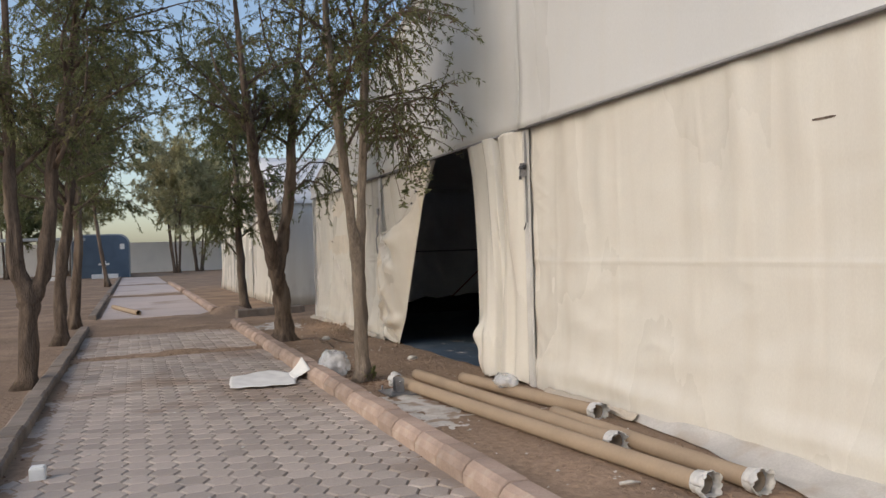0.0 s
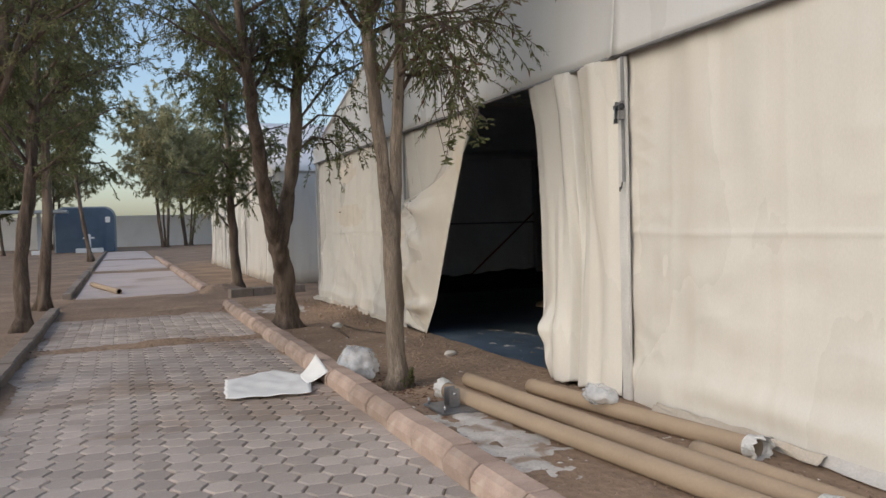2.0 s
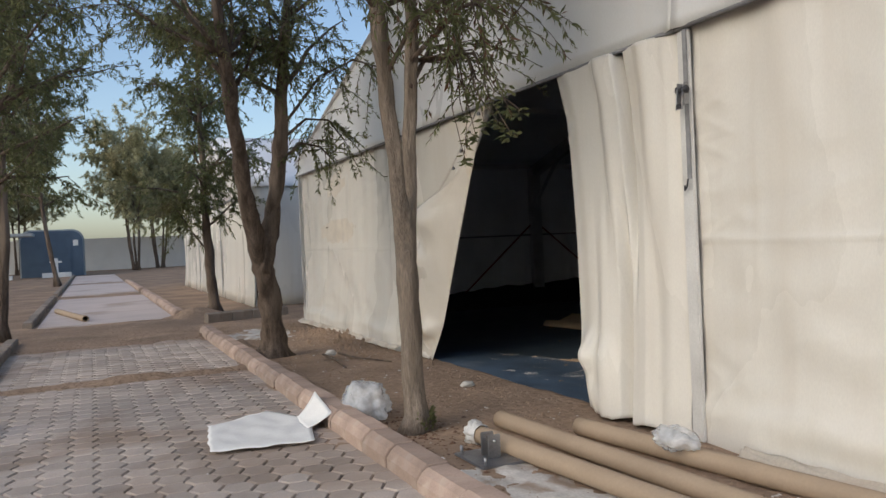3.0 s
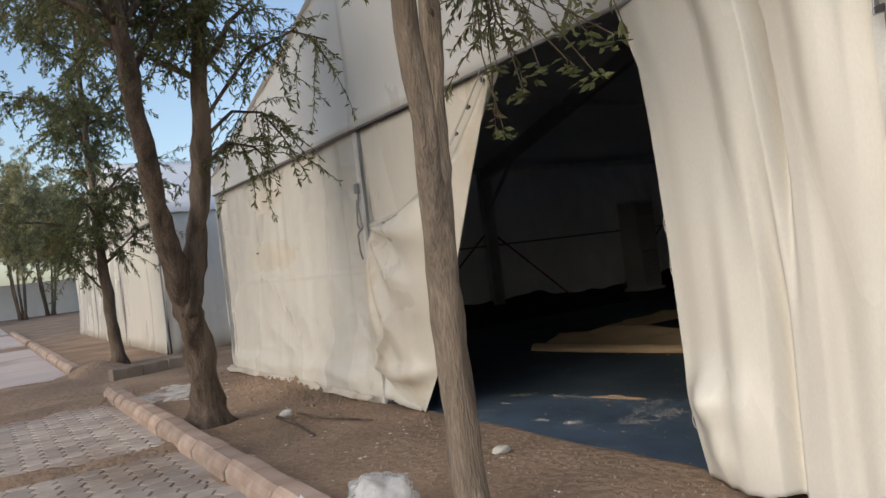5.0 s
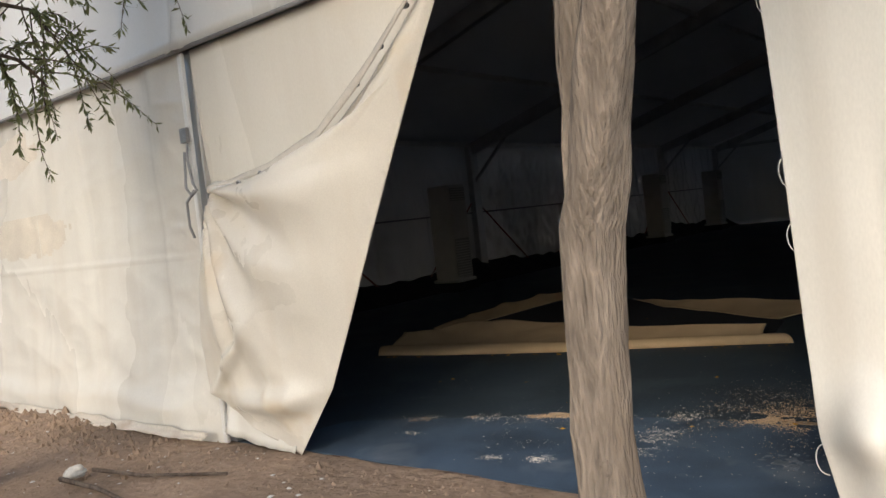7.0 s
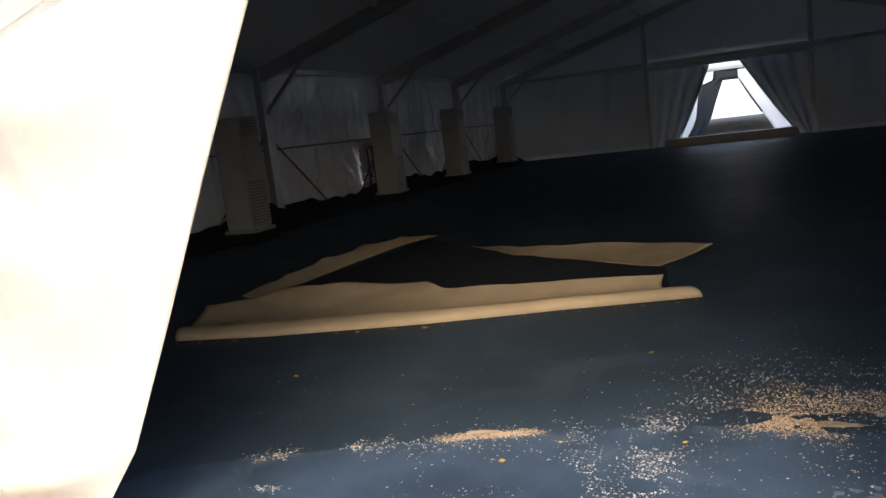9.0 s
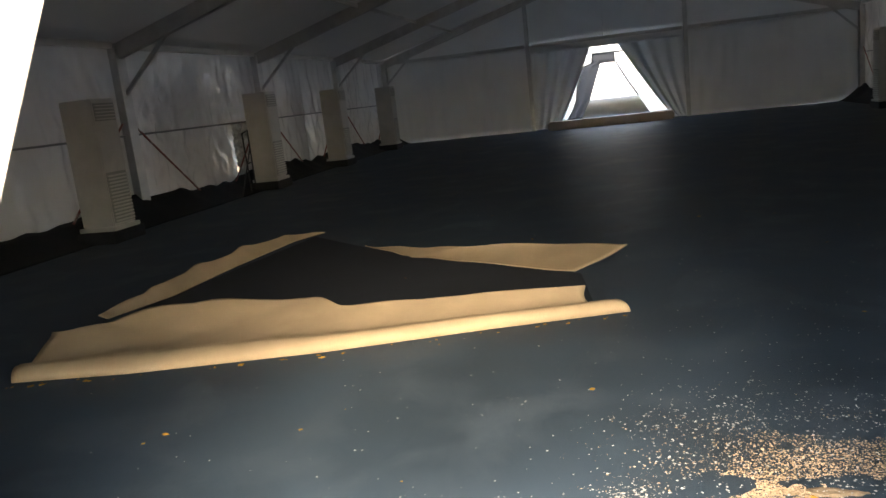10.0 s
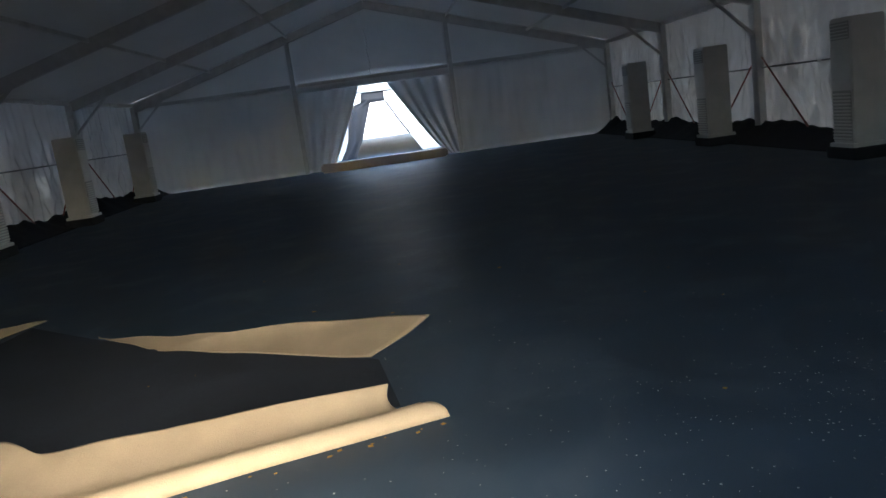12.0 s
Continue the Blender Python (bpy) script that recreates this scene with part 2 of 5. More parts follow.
def tube_mesh(pts, radii, seg=8, wob=0.0, rnd=None, close=True):
    """Verts and faces of a round section swept along points."""
    pts = [Vector(p) for p in pts]
    verts, faces = [], []
    side = Vector((1, 0, 0))
    for i, p in enumerate(pts):
        d = (pts[min(i + 1, len(pts) - 1)] - pts[max(i - 1, 0)]).normalized()
        side = (side - d * side.dot(d)).normalized() if abs(side.dot(d)) < 0.99 else d.orthogonal().normalized()
        up = d.cross(side)
        for k in range(seg):
            a = 2 * math.pi * k / seg
            r = radii[i] * (1 + (wob * noise.noise(Vector((math.cos(a) * 1.3, math.sin(a) * 1.3, i * 0.45)) + p * 0.7) if wob else 0))
            verts.append(p + side * (r * math.cos(a)) + up * (r * math.sin(a)))
    n = len(pts)
    for i in range(n - 1):
        for k in range(seg):
            a, b = i * seg + k, i * seg + (k + 1) % seg
            faces.append((a, b, b + seg, a + seg))
    if close:
        faces.append(tuple(range(seg - 1, -1, -1)))
        faces.append(tuple(range((n - 1) * seg, n * seg)))
    return verts, faces


def tube(name, pts, radii, material, parent=None, label="", seg=10, wob=0.0):
    if not isinstance(radii, (list, tuple)):
        radii = [radii] * len(pts)
    v, f = tube_mesh(pts, radii, seg, wob)
    return raw(name, v, f, material, parent, label)


def sheet(name, fn, nu, nv, material, parent=None, label="", thick=0.004):
    """A cloth of that thickness: fn(u, v) gives the place for u and v from 0 to 1."""
    verts = [fn(i / nu, j / nv) for j in range(nv + 1) for i in range(nu + 1)]
    w = nu + 1
    faces = [(j * w + i, j * w + i + 1, (j + 1) * w + i + 1, (j + 1) * w + i) for j in range(nv) for i in range(nu)]
    ob = raw(name, verts, faces, material, parent, label)
    if thick:
        s = ob.modifiers.new("thickness", "SOLIDIFY")
        s.thickness, s.offset = thick, 0
    return ob


def nz(x, y, z=0.0):
    return noise.noise(Vector((x, y, z)))


def lerp(a, b, t):
    return a + (b - a) * t


def along(line, t):
    """The point at the share t of a polyline given as tuples."""
    k = t * (len(line) - 1)
    i = min(int(k), len(line) - 2)
    return [lerp(a, b, k - i) for a, b in zip(line[i], line[i + 1])]


# ---- plan of the tent: x runs into it, y along its gable ----
LEN, Y0, Y1, YM = 25.0, -5.2, 10.12, 2.46
BEAM_Z, SEAM, EAVE, RIDGE = 2.78, 2.70, 2.88, 5.10


def roof_z(y):
    return EAVE + (RIDGE - EAVE) * (1 - abs(y - YM) / (Y1 - YM))


# ---- ground and path ----
def ground_z(x, y):
    if x > 0.05 and -5.2 < y < 10.2 and x < 46:
        return -0.05
    if -4.75 < x < -1.9 and y < 9.2:
        edge = max(0, 1 - min(x + 4.75, -1.9 - x) / 0.25)
        band = math.exp(-((y - 5.2) / 0.16) ** 2) + math.exp(-((y - 9.1) / 0.35) ** 2)
        return -0.018 + 0.014 * nz(x * 0.8, y * 0.6, 3) + 0.036 * edge * (0.6 + nz(x * 2, y * 1.2)) + 0.055 * band * (0.8 + 0.6 * nz(x * 3, y * 3))
    if -4.75 < x < -1.9 and y < 13.1:
        return 0.015 + 0.03 * nz(x * 0.9, y * 0.9) + 0.012 * nz(x * 4, y * 4)
    heap = 0.22 * math.exp(-((x + 1.6) / 0.5) ** 2 - ((y - 13.0) / 0.5) ** 2) + 0.1 * math.exp(-((x + 0.25) / 0.3) ** 2 - ((y - 7.3) / 0.9) ** 2) * (0.6 + nz(x * 5, y * 5))
    return 0.02 * nz(x * 0.9, y * 0.9) + 0.012 * nz(x * 4, y * 4) + heap - (0.02 if -4.75 < x < -1.9 else 0)


xs = [-2500, -600, -150, -60, -30, -20, -14, -10, -8] + [-7 + 0.1 * i for i in range(71)] + [0.04, 0.1, 0.4, 1, 3, 10, 25, 45, 46.5, 80, 200, 700, 2500]
ys = [-2500, -600, -150, -50, -25, -12] + [-9 + 0.1 * i for i in range(260)] + [18, 20, 23, 27, 32, 40, 50, 65, 80, 120, 300, 900, 2500]
ground = raw("ground", [(x, y, ground_z(x, y)) for y in ys for x in xs],
    [(j * len(xs) + i, j * len(xs) + i + 1, (j + 1) * len(xs) + i + 1, (j + 1) * len(xs) + i) for j in range(len(ys) - 1) for i in range(len(xs) - 1)], M_SAND)
tagged(ground, "bare brown sandy earth with scattered litter", "ground", kind="structure")

for y0, y1 in ((13.2, 24.2), (26.5, 38), (40, 58)):
    tagged(boxed("path_slab", (-4.6, y0, -0.06), (-2.02, y1, 0.012), M_SLAB), "smooth pinkish concrete path slab between kerbs", "path", kind="structure")

# ---- tent frame ----
tent = thing("marquee_tent", (0, 0, 0), "large white fabric marquee with aluminium frame and open flap", "tent", kind="structure")
for i in range(6):
    x = 5.0 * i + (0.09 if i == 0 else -0.09 if i == 5 else 0)
    for y, s in ((Y1 - 0.13, -1), (Y0 + 0.13, 1)):
        beam("post", (x, y, 0), (x, y, EAVE - 0.05), 0.14, 0.24, M_ALU, tent)
        beam("rafter", (x, y, EAVE - 0.14), (x, YM, RIDGE - 0.14), 0.12, 0.24, M_ALU, tent)
        beam("knee_brace", (x, y, EAVE - 0.85), (x, y + s * 1.05, roof_z(y + s * 1.05) - 0.2), 0.06, 0.06, M_ALU, tent)
for i in range(5):
    x0, x1 = 5.0 * i + 0.1, 5.0 * i + 4.9
    for y in (Y1 - 0.12, Y0 + 0.12):
        beam("eave_purlin", (x0, y, EAVE - 0.03), (x1, y, EAVE - 0.03), 0.09, 0.1, M_COVER, tent)
    for y in (YM, YM - 2.5, YM + 2.5, YM - 5, YM + 5):
        beam("purlin", (x0, y, roof_z(y) - 0.1), (x1, y, roof_z(y) - 0.1), 0.06, 0.08, M_COVER, tent)
for y in (0, 5):
    for x in (0.07, 24.88):
        beam("gable_post", (x, y, 0), (x, y, roof_z(y) - 0.2), 0.12, 0.14, M_ALU, tent)
for y in (-4.8, 0.1, 5.1):
    beam("gable_rail", (24.88, y, BEAM_Z), (24.88, y + 4.75, BEAM_Z), 0.07, 0.1, M_ALU, tent)
    beam("gable_rail", (0.09, y, BEAM_Z), (0.09, y + 4.75, BEAM_Z), 0.07, 0.1, M_ALU, tent)

# ---- roof and side cloth ----
def roof(side):
    ye = Y1 + 0.06 if side > 0 else Y0 - 0.06
    return lambda u, v: (-0.08 + 25.22 * u, lerp(ye, YM, v), lerp(EAVE, RIDGE, v) + 0.02 - 0.05 * math.sin(math.pi * v) * abs(math.sin(math.pi * 5 * u)) ** 0.5)


for s in (1, -1):
    tagged(sheet("ceiling", roof(s), 80, 16, M_ROOF), "white fabric tent roof lining between rafters", "ceiling", kind="structure")


def side_wall(y):
    def fn(u, v):
        x, z = 25.16 * u - 0.02, EAVE * v
        w = 0.08 * nz(x * 2.2, z * 0.35, y) + 0.12 * max(0, nz(x * 0.3, 7, y)) * abs(nz(x * 5.5 - z * 2.2, z * 2.4 + x, y + 3)) * 3 + 0.12 * abs(nz(x * 2.6 + z * 1.4, z * 1.5 - x * 0.6, y)) * (1 - 0.5 * v) + 0.045 * nz(x * 5, z * 1.2, y)
        w *= 1 - v ** 6
        return (x, y + w, z + 0.035 * v ** 6 + (0.03 * nz(x * 1.7, 3) if v == 0 else 0))
    return fn


# Hole cut and crumpled sheet added so daylight glows like glints here.
HOLE = (13.80, 14.50, 0.34, 1.22)
left_wall = sheet("wall_left", side_wall(Y1), 420, 44, M_LINER)
bm = bmesh.new()
bm.from_mesh(left_wall.data)
gone = [q for q in bm.faces if HOLE[0] < q.calc_center_median().x < HOLE[1] and HOLE[2] < q.calc_center_median().z < HOLE[3] - 0.5 * abs(q.calc_center_median().x - 14.2)]
bmesh.ops.delete(bm, geom=gone, context="FACES")
bm.to_mesh(left_wall.data)
bm.free()
tagged(left_wall, "wrinkled white fabric side wall of the tent", "wall", kind="structure")
tagged(sheet("wall_right", side_wall(Y0), 420, 44, M_LINER), "wrinkled white fabric side wall of the tent", "wall", kind="structure")

def glint_sheet(u, v):
    x, z = lerp(13.55, 14.72, u), lerp(0.14, 1.42, v)
    return (x, Y1 - 0.03 - 0.10 * abs(nz(x * 5 + z * 6, z * 7 - x * 3, 3)) - 0.05 * abs(nz(x * 11, z * 13, 5)), z)


tagged(sheet("wall_patch", glint_sheet, 60, 60, M_GLINT), "crumpled sheet over a cut hole, added for bright glints on the wall", "plastic sheet")

# ---- near gable ----
gable = thing("wall_front", (0, 0, 0), "cream fabric gable wall with a tied-back entrance flap", "wall", kind="structure")


def folds(seed, y0, y1, count):
    """Straight creases of a cloth: middle, direction, half length, width and depth."""
    rs, out = random.Random(seed), []
    for k in range(count):
        a = rs.gauss(1.57, 0.35) if k % 3 else rs.uniform(0, 3.14)
        out.append((rs.uniform(y0, y1), rs.uniform(0.1, 2.6), math.cos(a), math.sin(a), rs.uniform(0.15, 0.75), rs.uniform(0.012, 0.04), rs.uniform(-0.004, 0.007)))
    for k in range(5):
        out.append((y0 + (y1 - y0) * (k + 0.5) / 5, rs.uniform(1.2, 1.5), rs.gauss(0, 0.02), 1.0, 1.4, 0.018, 0.005))
    for k in range(14):
        e = rs.choice((y0, y1))
        out.append((e, rs.uniform(0.2, 2.6), math.cos(rs.uniform(-0.9, 0.9)), math.sin(rs.uniform(-0.9, 0.9)), rs.uniform(0.2, 0.5), rs.uniform(0.012, 0.03), rs.uniform(0.006, 0.016)))
    return out


def crease_at(lines, y, z):
    d = 0.0
    for cy, cz, c, s, h, w, dep in lines:
        p, q = y - cy, z - cz
        al = p * c + q * s
        if abs(al) < h:
            ac = (q * c - p * s) / w
            if abs(ac) < 3:
                d += dep * (1 - (al / h) ** 2) * math.exp(-ac * ac)
    return d


def flat_bay(y0, y1, x=0.0, amp=1.0, seed=0.0):
    lines = folds(int(seed * 7) + 3, y0, y1, 16)

    def fn(u, v):
        y, z = lerp(y0, y1, u), lerp(-0.02, SEAM + 0.04, v)
        d = 0.04 * nz(y * 1.1, z * 0.5, seed) + 0.016 * nz(y * 4.5, z * 0.7, seed + 4) * (0.3 + v * v * 1.6)
        d += 0.03 * abs(nz(y * 1.3 + z * 0.9, z * 1.6 - y * 0.5, seed + 8)) * (1 - 0.6 * v)
        d += -0.10 * (1 - v) ** 4 + 0.02 * nz(y * 2, z * 5, seed) * (1 - v) ** 2
        d -= 0.007 * math.exp(-((z - 1.30) / 0.016) ** 2)
        e = min(u, 1 - u) * abs(y1 - y0)
        d += 0.05 * abs(nz(y * 4, z * 5, seed + 6)) * math.exp(-e / 0.25) + 0.010 * abs(nz(y * 2.2 + z * 3.0, z * 2.6 - y * 2.0, seed + 11))
        d -= crease_at(lines, y, z) + 0.035 * math.exp(-((z - 0.22 - 0.06 * nz(y * 0.7, seed)) / 0.09) ** 2) * (0.6 + 0.6 * nz(y * 0.9, seed + 2))
        side = min(1, 10 * u * (1 - u) + 0.25)
        return (x + d * amp * side - 0.012 * (1 - side) * math.sin(z * 9), y, z + (0.03 * nz(y * 1.3, seed) if v == 0 else 0))
    return fn


def upper(y0, y1, x=-0.03, seed=0.0):
    def fn(u, v):
        y = lerp(y0, y1, u)
        crease = -0.035 * math.exp(-((y - round(y / 5) * 5) / 0.07) ** 2) + 0.022 * nz(y * 3.2, v * 1.5, seed) * v
        return (x + 0.02 * nz(y * 1.4, v * 2, 3) - 0.03 * (1 - v) ** 6 + crease, y, lerp(SEAM - 0.02, roof_z(y) + 0.03, v))
    return fn


sheet("panel", flat_bay(-5.14, -0.06, x=0.008, seed=1), 230, 170, M_CLOTH, gable)
sheet("panel", flat_bay(5.03, 10.04, seed=2), 230, 170, M_CLOTH, gable)
for k, (a, b) in enumerate(((-5.16, 0), (0, 5), (5, 10.06))):
    sheet("upper_panel", upper(a, b, seed=3), 70, 20, M_UPPER, gable)
    tube("keder_rail", [(-0.055, a, SEAM - 0.02), (-0.055, b, SEAM - 0.02)], 0.014, M_STRAP, gable)


PLEATS = [(0.0, -0.03), (0.10, -0.07), (0.22, -0.11), (0.30, -0.07), (0.365, -0.06), (0.41, 0.06), (0.455, -0.11), (0.55, -0.14), (0.66, -0.07), (0.85, -0.06), (1.0, -0.02)]
PLEATS_LOW = [(0.0, -0.03), (0.12, -0.08), (0.23, -0.04), (0.31, -0.12), (0.43, -0.11), (0.50, 0.03), (0.55, -0.13), (0.68, -0.15), (0.79, -0.07), (1.0, -0.02)]


def pleat(rows, s):
    k = min(max(i for i in range(len(rows)) if rows[i][0] <= s), len(rows) - 2)
    f = (s - rows[k][0]) / (rows[k + 1][0] - rows[k][0])
    return lerp(rows[k][1], rows[k + 1][1], f * f * (3 - 2 * f))


def right_flap(u, v):
    edge = along([(1.13, 0), (1.215, 0), (1.24, 0), (1.255, 0), (1.27, 0), (1.285, 0), (1.31, 0), (1.43, 0)], v)[0]
    s = u + 0.03 * math.sin(3 * v + 0.5) * math.sin(math.pi * u)
    s = min(1, max(0, s))
    h = min(1, max(0, (v - 0.25) / 0.5))
    x = lerp(pleat(PLEATS_LOW, s), pleat(PLEATS, s), h * h * (3 - 2 * h)) * (0.62 + 0.25 * v)
    x += 0.006 * nz(u * 5, v * 3, 4) + 0.02 * nz(u * 3, v * 1.5, 9) + 0.006 * abs(nz(u * 4 + v * 5, v * 6 - u * 3, 21))
    x -= 0.05 * math.exp(-((u - 0.62) / 0.07) ** 2 - ((v - 0.14) / 0.1) ** 2)
    x -= 0.02 * (1 - v) ** 2 * abs(nz(u * 3.5 + v * 4, v * 5 - u * 2, 13))
    bulge = math.exp(-((u - 0.84) / 0.11) ** 2 - ((v - 0.16) / 0.05) ** 2) + 0.6 * math.exp(-((u - 0.80) / 0.12) ** 2 - ((v - 0.06) / 0.06) ** 2)
    x -= 0.13 * bulge + 0.10 * (1 - v) ** 5 * math.sin(math.pi * min(1, u * 0.8 + 0.1))
    return (x, lerp(0.0, edge, u), lerp(0.015 + 0.06 * abs(nz(u * 5, 1)), SEAM - 0.02, v))


sheet("right_flap", right_flap, 220, 100, M_CLOTH, gable, "gathered cream cloth flap with deep pleats").name = "entrance_flap"

SCOOP = [(2.66, 2.67), (3.03, 2.31), (3.30, 2.08), (3.67, 1.83), (4.11, 1.72), (4.52, 1.69), (4.82, 1.70)]
FREE = [(2.66, 2.67), (2.91, 2.24), (3.15, 1.80), (3.39, 1.35), (3.63, 0.88), (3.87, 0.43), (4.22, 0.0)]


def liner(u, v):
    y, z = along(SCOOP[:-1] + [(4.98, 1.69)], u)
    return (0.05 * (1 - v) ** 2 + 0.012 * nz(y * 2, z * 2), lerp(y, lerp(2.66, 4.98, u), v), lerp(z, SEAM - 0.02, v))


sheet("flap_upper", liner, 40, 14, M_CLOTH, gable)


def left_flap(u, v):
    # u runs down the flap, v from the free edge to the pole side
    e = along(FREE, u)
    s = along([(2.66, 2.67), (3.67, 1.83), (4.82, 1.70), (5.0, 1.2), (5.10, 0.76), (5.03, 0.36), (4.62, 0.16)], u)
    y, z = lerp(e[0], s[0], v), lerp(e[1], s[1], v)
    sag = math.sin(math.pi * v) * math.sin(math.pi * min(1, u * 1.1))
    free = min(1, 4 * v)
    d = -0.04 - 0.20 * sag - 0.04 * u * v
    d += free * (0.05 * nz(y * 1.7, z * 1.3, 7) + 0.03 * abs(nz(y * 3.1 - z * 1.5, z * 2.2 + y, 2)))
    # folds that run out from the knot, and the tucked fold above the lower tip
    r, ang = math.hypot(y - 4.84, z - 1.72), math.atan2(1.72 - z, 4.86 - y)
    for a0, w, dep, ln in ((0.05, 0.10, -0.075, 1.1), (0.34, 0.15, 0.10, 1.0), (0.62, 0.12, -0.06, 0.9), (0.86, 0.10, 0.04, 0.8), (1.10, 0.09, -0.06, 1.3), (1.30, 0.07, 0.05, 1.2), (1.45, 0.06, -0.05, 1.4)):
        d += free * dep * math.exp(-((ang - a0) / w) ** 2) * math.exp(-(r / ln) ** 2) * min(1, r * 5)
    k = z - 0.34 - 0.10 * (4.3 - y)
    d += free * (-0.09 * math.exp(-(k / 0.10) ** 2) ) * min(1, 2 * (1.02 - v))
    d -= 0.05 * math.exp(-((z - 0.75 + 0.9 * (y - 4.55)) / 0.06) ** 2) * math.exp(-((z - 0.62) / 0.25) ** 2) * free
    return (d, y, z - 0.05 * sag)


sheet("left_flap", left_flap, 150, 110, M_FLAP, gable, "cream cloth flap tied back in a draped fold").name = "entrance_flap"


def hem(u, v):
    y, z = along(SCOOP, u)
    return (-0.02 - 0.03 * math.sin(math.pi * v) - 0.05 * u * (1 - v), y - 0.02 * v * (1 - u), z + 0.075 * v)


# Cream cloth edge; the shade of its turned-back fold is in the colour.
sheet("edge_band", lambda u, v: (-0.115 - 0.05 * u + 0.03 * v * v + 0.01 * nz(u * 9, v), along(SCOOP, 0.03 + 0.9 * u)[0] - 0.012, along(SCOOP, 0.03 + 0.9 * u)[1] + 0.035 + (0.01 + 0.085 * math.sin(math.pi * min(1, 0.1 + u * 0.9)) * (1 - 0.35 * u)) * v), 40, 4, M_SHADED_EDGE, gable, "folded edge of the flap, greyed by painted shade")
sheet("flap_hem", hem, 40, 8, M_CLOTH, gable, "folded hem band with eyelets")
sheet("flap_foot", lambda u, v: (0.03 - 0.10 * (1 - v) ** 2 + 0.03 * nz(u * 5, v * 4, 3), lerp(4.25, 4.96, u), 0.012 + lerp(0.02 * abs(nz(u * 6, 2)) + 0.07 * u * u, 0.8, v)), 20, 16, M_CLOTH, gable)
beam("strip", (-0.035, -0.055, 0), (-0.035, -0.055, SEAM - 0.04), 0.10, 0.03, M_COVER, gable).name = "pole_cover"
beam("strip", (-0.035, 5, 0), (-0.035, 5, SEAM - 0.04), 0.05, 0.03, M_COVER, gable).name = "pole_cover"

# ---- far gable ----
far = thing("wall_back", (25, 0, 0), "pleated white fabric gable wall with an open tied-back doorway", "wall", kind="structure")


def far_bay(y0, y1, seed):
    def fn(u, v):
        y, z = lerp(y0, y1, u), lerp(0.0, BEAM_Z, v)
        return (25.03 + 0.05 * nz(y * 2.6 + z * 0.5, z * 0.4, seed) + 0.03 * nz(y * 6, z * 0.5, seed), y, z)
    return fn


sheet("panel", far_bay(-5.24, 0.06, 11), 70, 16, M_LIT_CLOTH, far)
sheet("panel", far_bay(4.94, 10.18, 12), 70, 16, M_LIT_CLOTH, far)
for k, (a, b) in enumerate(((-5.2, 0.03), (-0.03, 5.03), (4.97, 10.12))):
    sheet("upper_panel", (lambda a, b, k: lambda u, v: (25.05 + 0.02 * nz(lerp(a, b, u), v * 2, k), lerp(a, b, u), lerp(BEAM_Z - 0.05, roof_z(lerp(a, b, u)) + 0.03, v)))(a, b, k + 20), 30, 8, M_LIT_CLOTH, far)


def drape(top, bottom, pole, seed):
    def fn(u, v):
        y = lerp(lerp(bottom, top, v ** 0.88), pole, u)
        return (25.02 + 0.06 * math.sin(u * 26 + 2 * nz(u * 3, v, seed)) * (0.5 + 0.5 * v), y, lerp(0.02, 2.66, v))
    return fn


sheet("drape", drape(2.93, 4.18, 5.03, 1), 60, 20, M_LIT_CLOTH, far).name = "door_drape"
sheet("drape", drape(2.17, 0.42, -0.03, 2), 60, 20, M_LIT_CLOTH, far).name = "door_drape"
sheet("lintel", lambda u, v: (24.95 + 0.02 * nz(u * 9, v), lerp(-0.04, 5.04, u), lerp(2.52, BEAM_Z + 0.02, v)), 40, 4, M_LIT_CLOTH, far).name = "door_header"

# ---- floor ----
floor = boxed("floor", (0.02, Y0 + 0.02, -0.06), (24.95, Y1 - 0.02, 0.0), M_CARPET)
tagged(floor, "dusty dark blue carpet floor of the tent", "carpet floor", kind="structure")

# ---- trees ----
def leaf_mesh(name, places, dirs, sizes, material, parent, rs, wide=0.24):
    """Many narrow leaves, each a bent pair of quads, as one mesh."""
    n = len(places)
    P, D, S = np.array(places), np.array(dirs), np.array(sizes)[:, None]
    D = D / np.linalg.norm(D, axis=1, keepdims=True)
    A = rs.normal(size=(n, 3))
    A -= (A * D).sum(1, keepdims=True) * D
    A /= np.linalg.norm(A, axis=1, keepdims=True) + 1e-9
    N = np.cross(D, A)
    mid, tip = P + D * S * 0.5 + N * S * 0.04, P + D * S - N * S * 0.08
    w = S * wide / 2
    V = np.stack([P, mid + A * w, tip, mid - A * w], 1).reshape(-1, 3)
    base = 4 * np.arange(n)[:, None]
    F = np.concatenate([base + [0, 1, 3], base + [1, 2, 3]])
    me = bpy.data.meshes.new(name)
    me.vertices.add(len(V))
    me.vertices.foreach_set("co", V.ravel())
    me.loops.add(F.size)
    me.loops.foreach_set("vertex_index", F.ravel().astype(np.int32))
    me.polygons.add(len(F))
    me.polygons.foreach_set("loop_start", np.arange(0, F.size, 3, dtype=np.int32))
    me.update()
    me.validate()
    return meshed(name, me, material, parent, "", smooth=False)


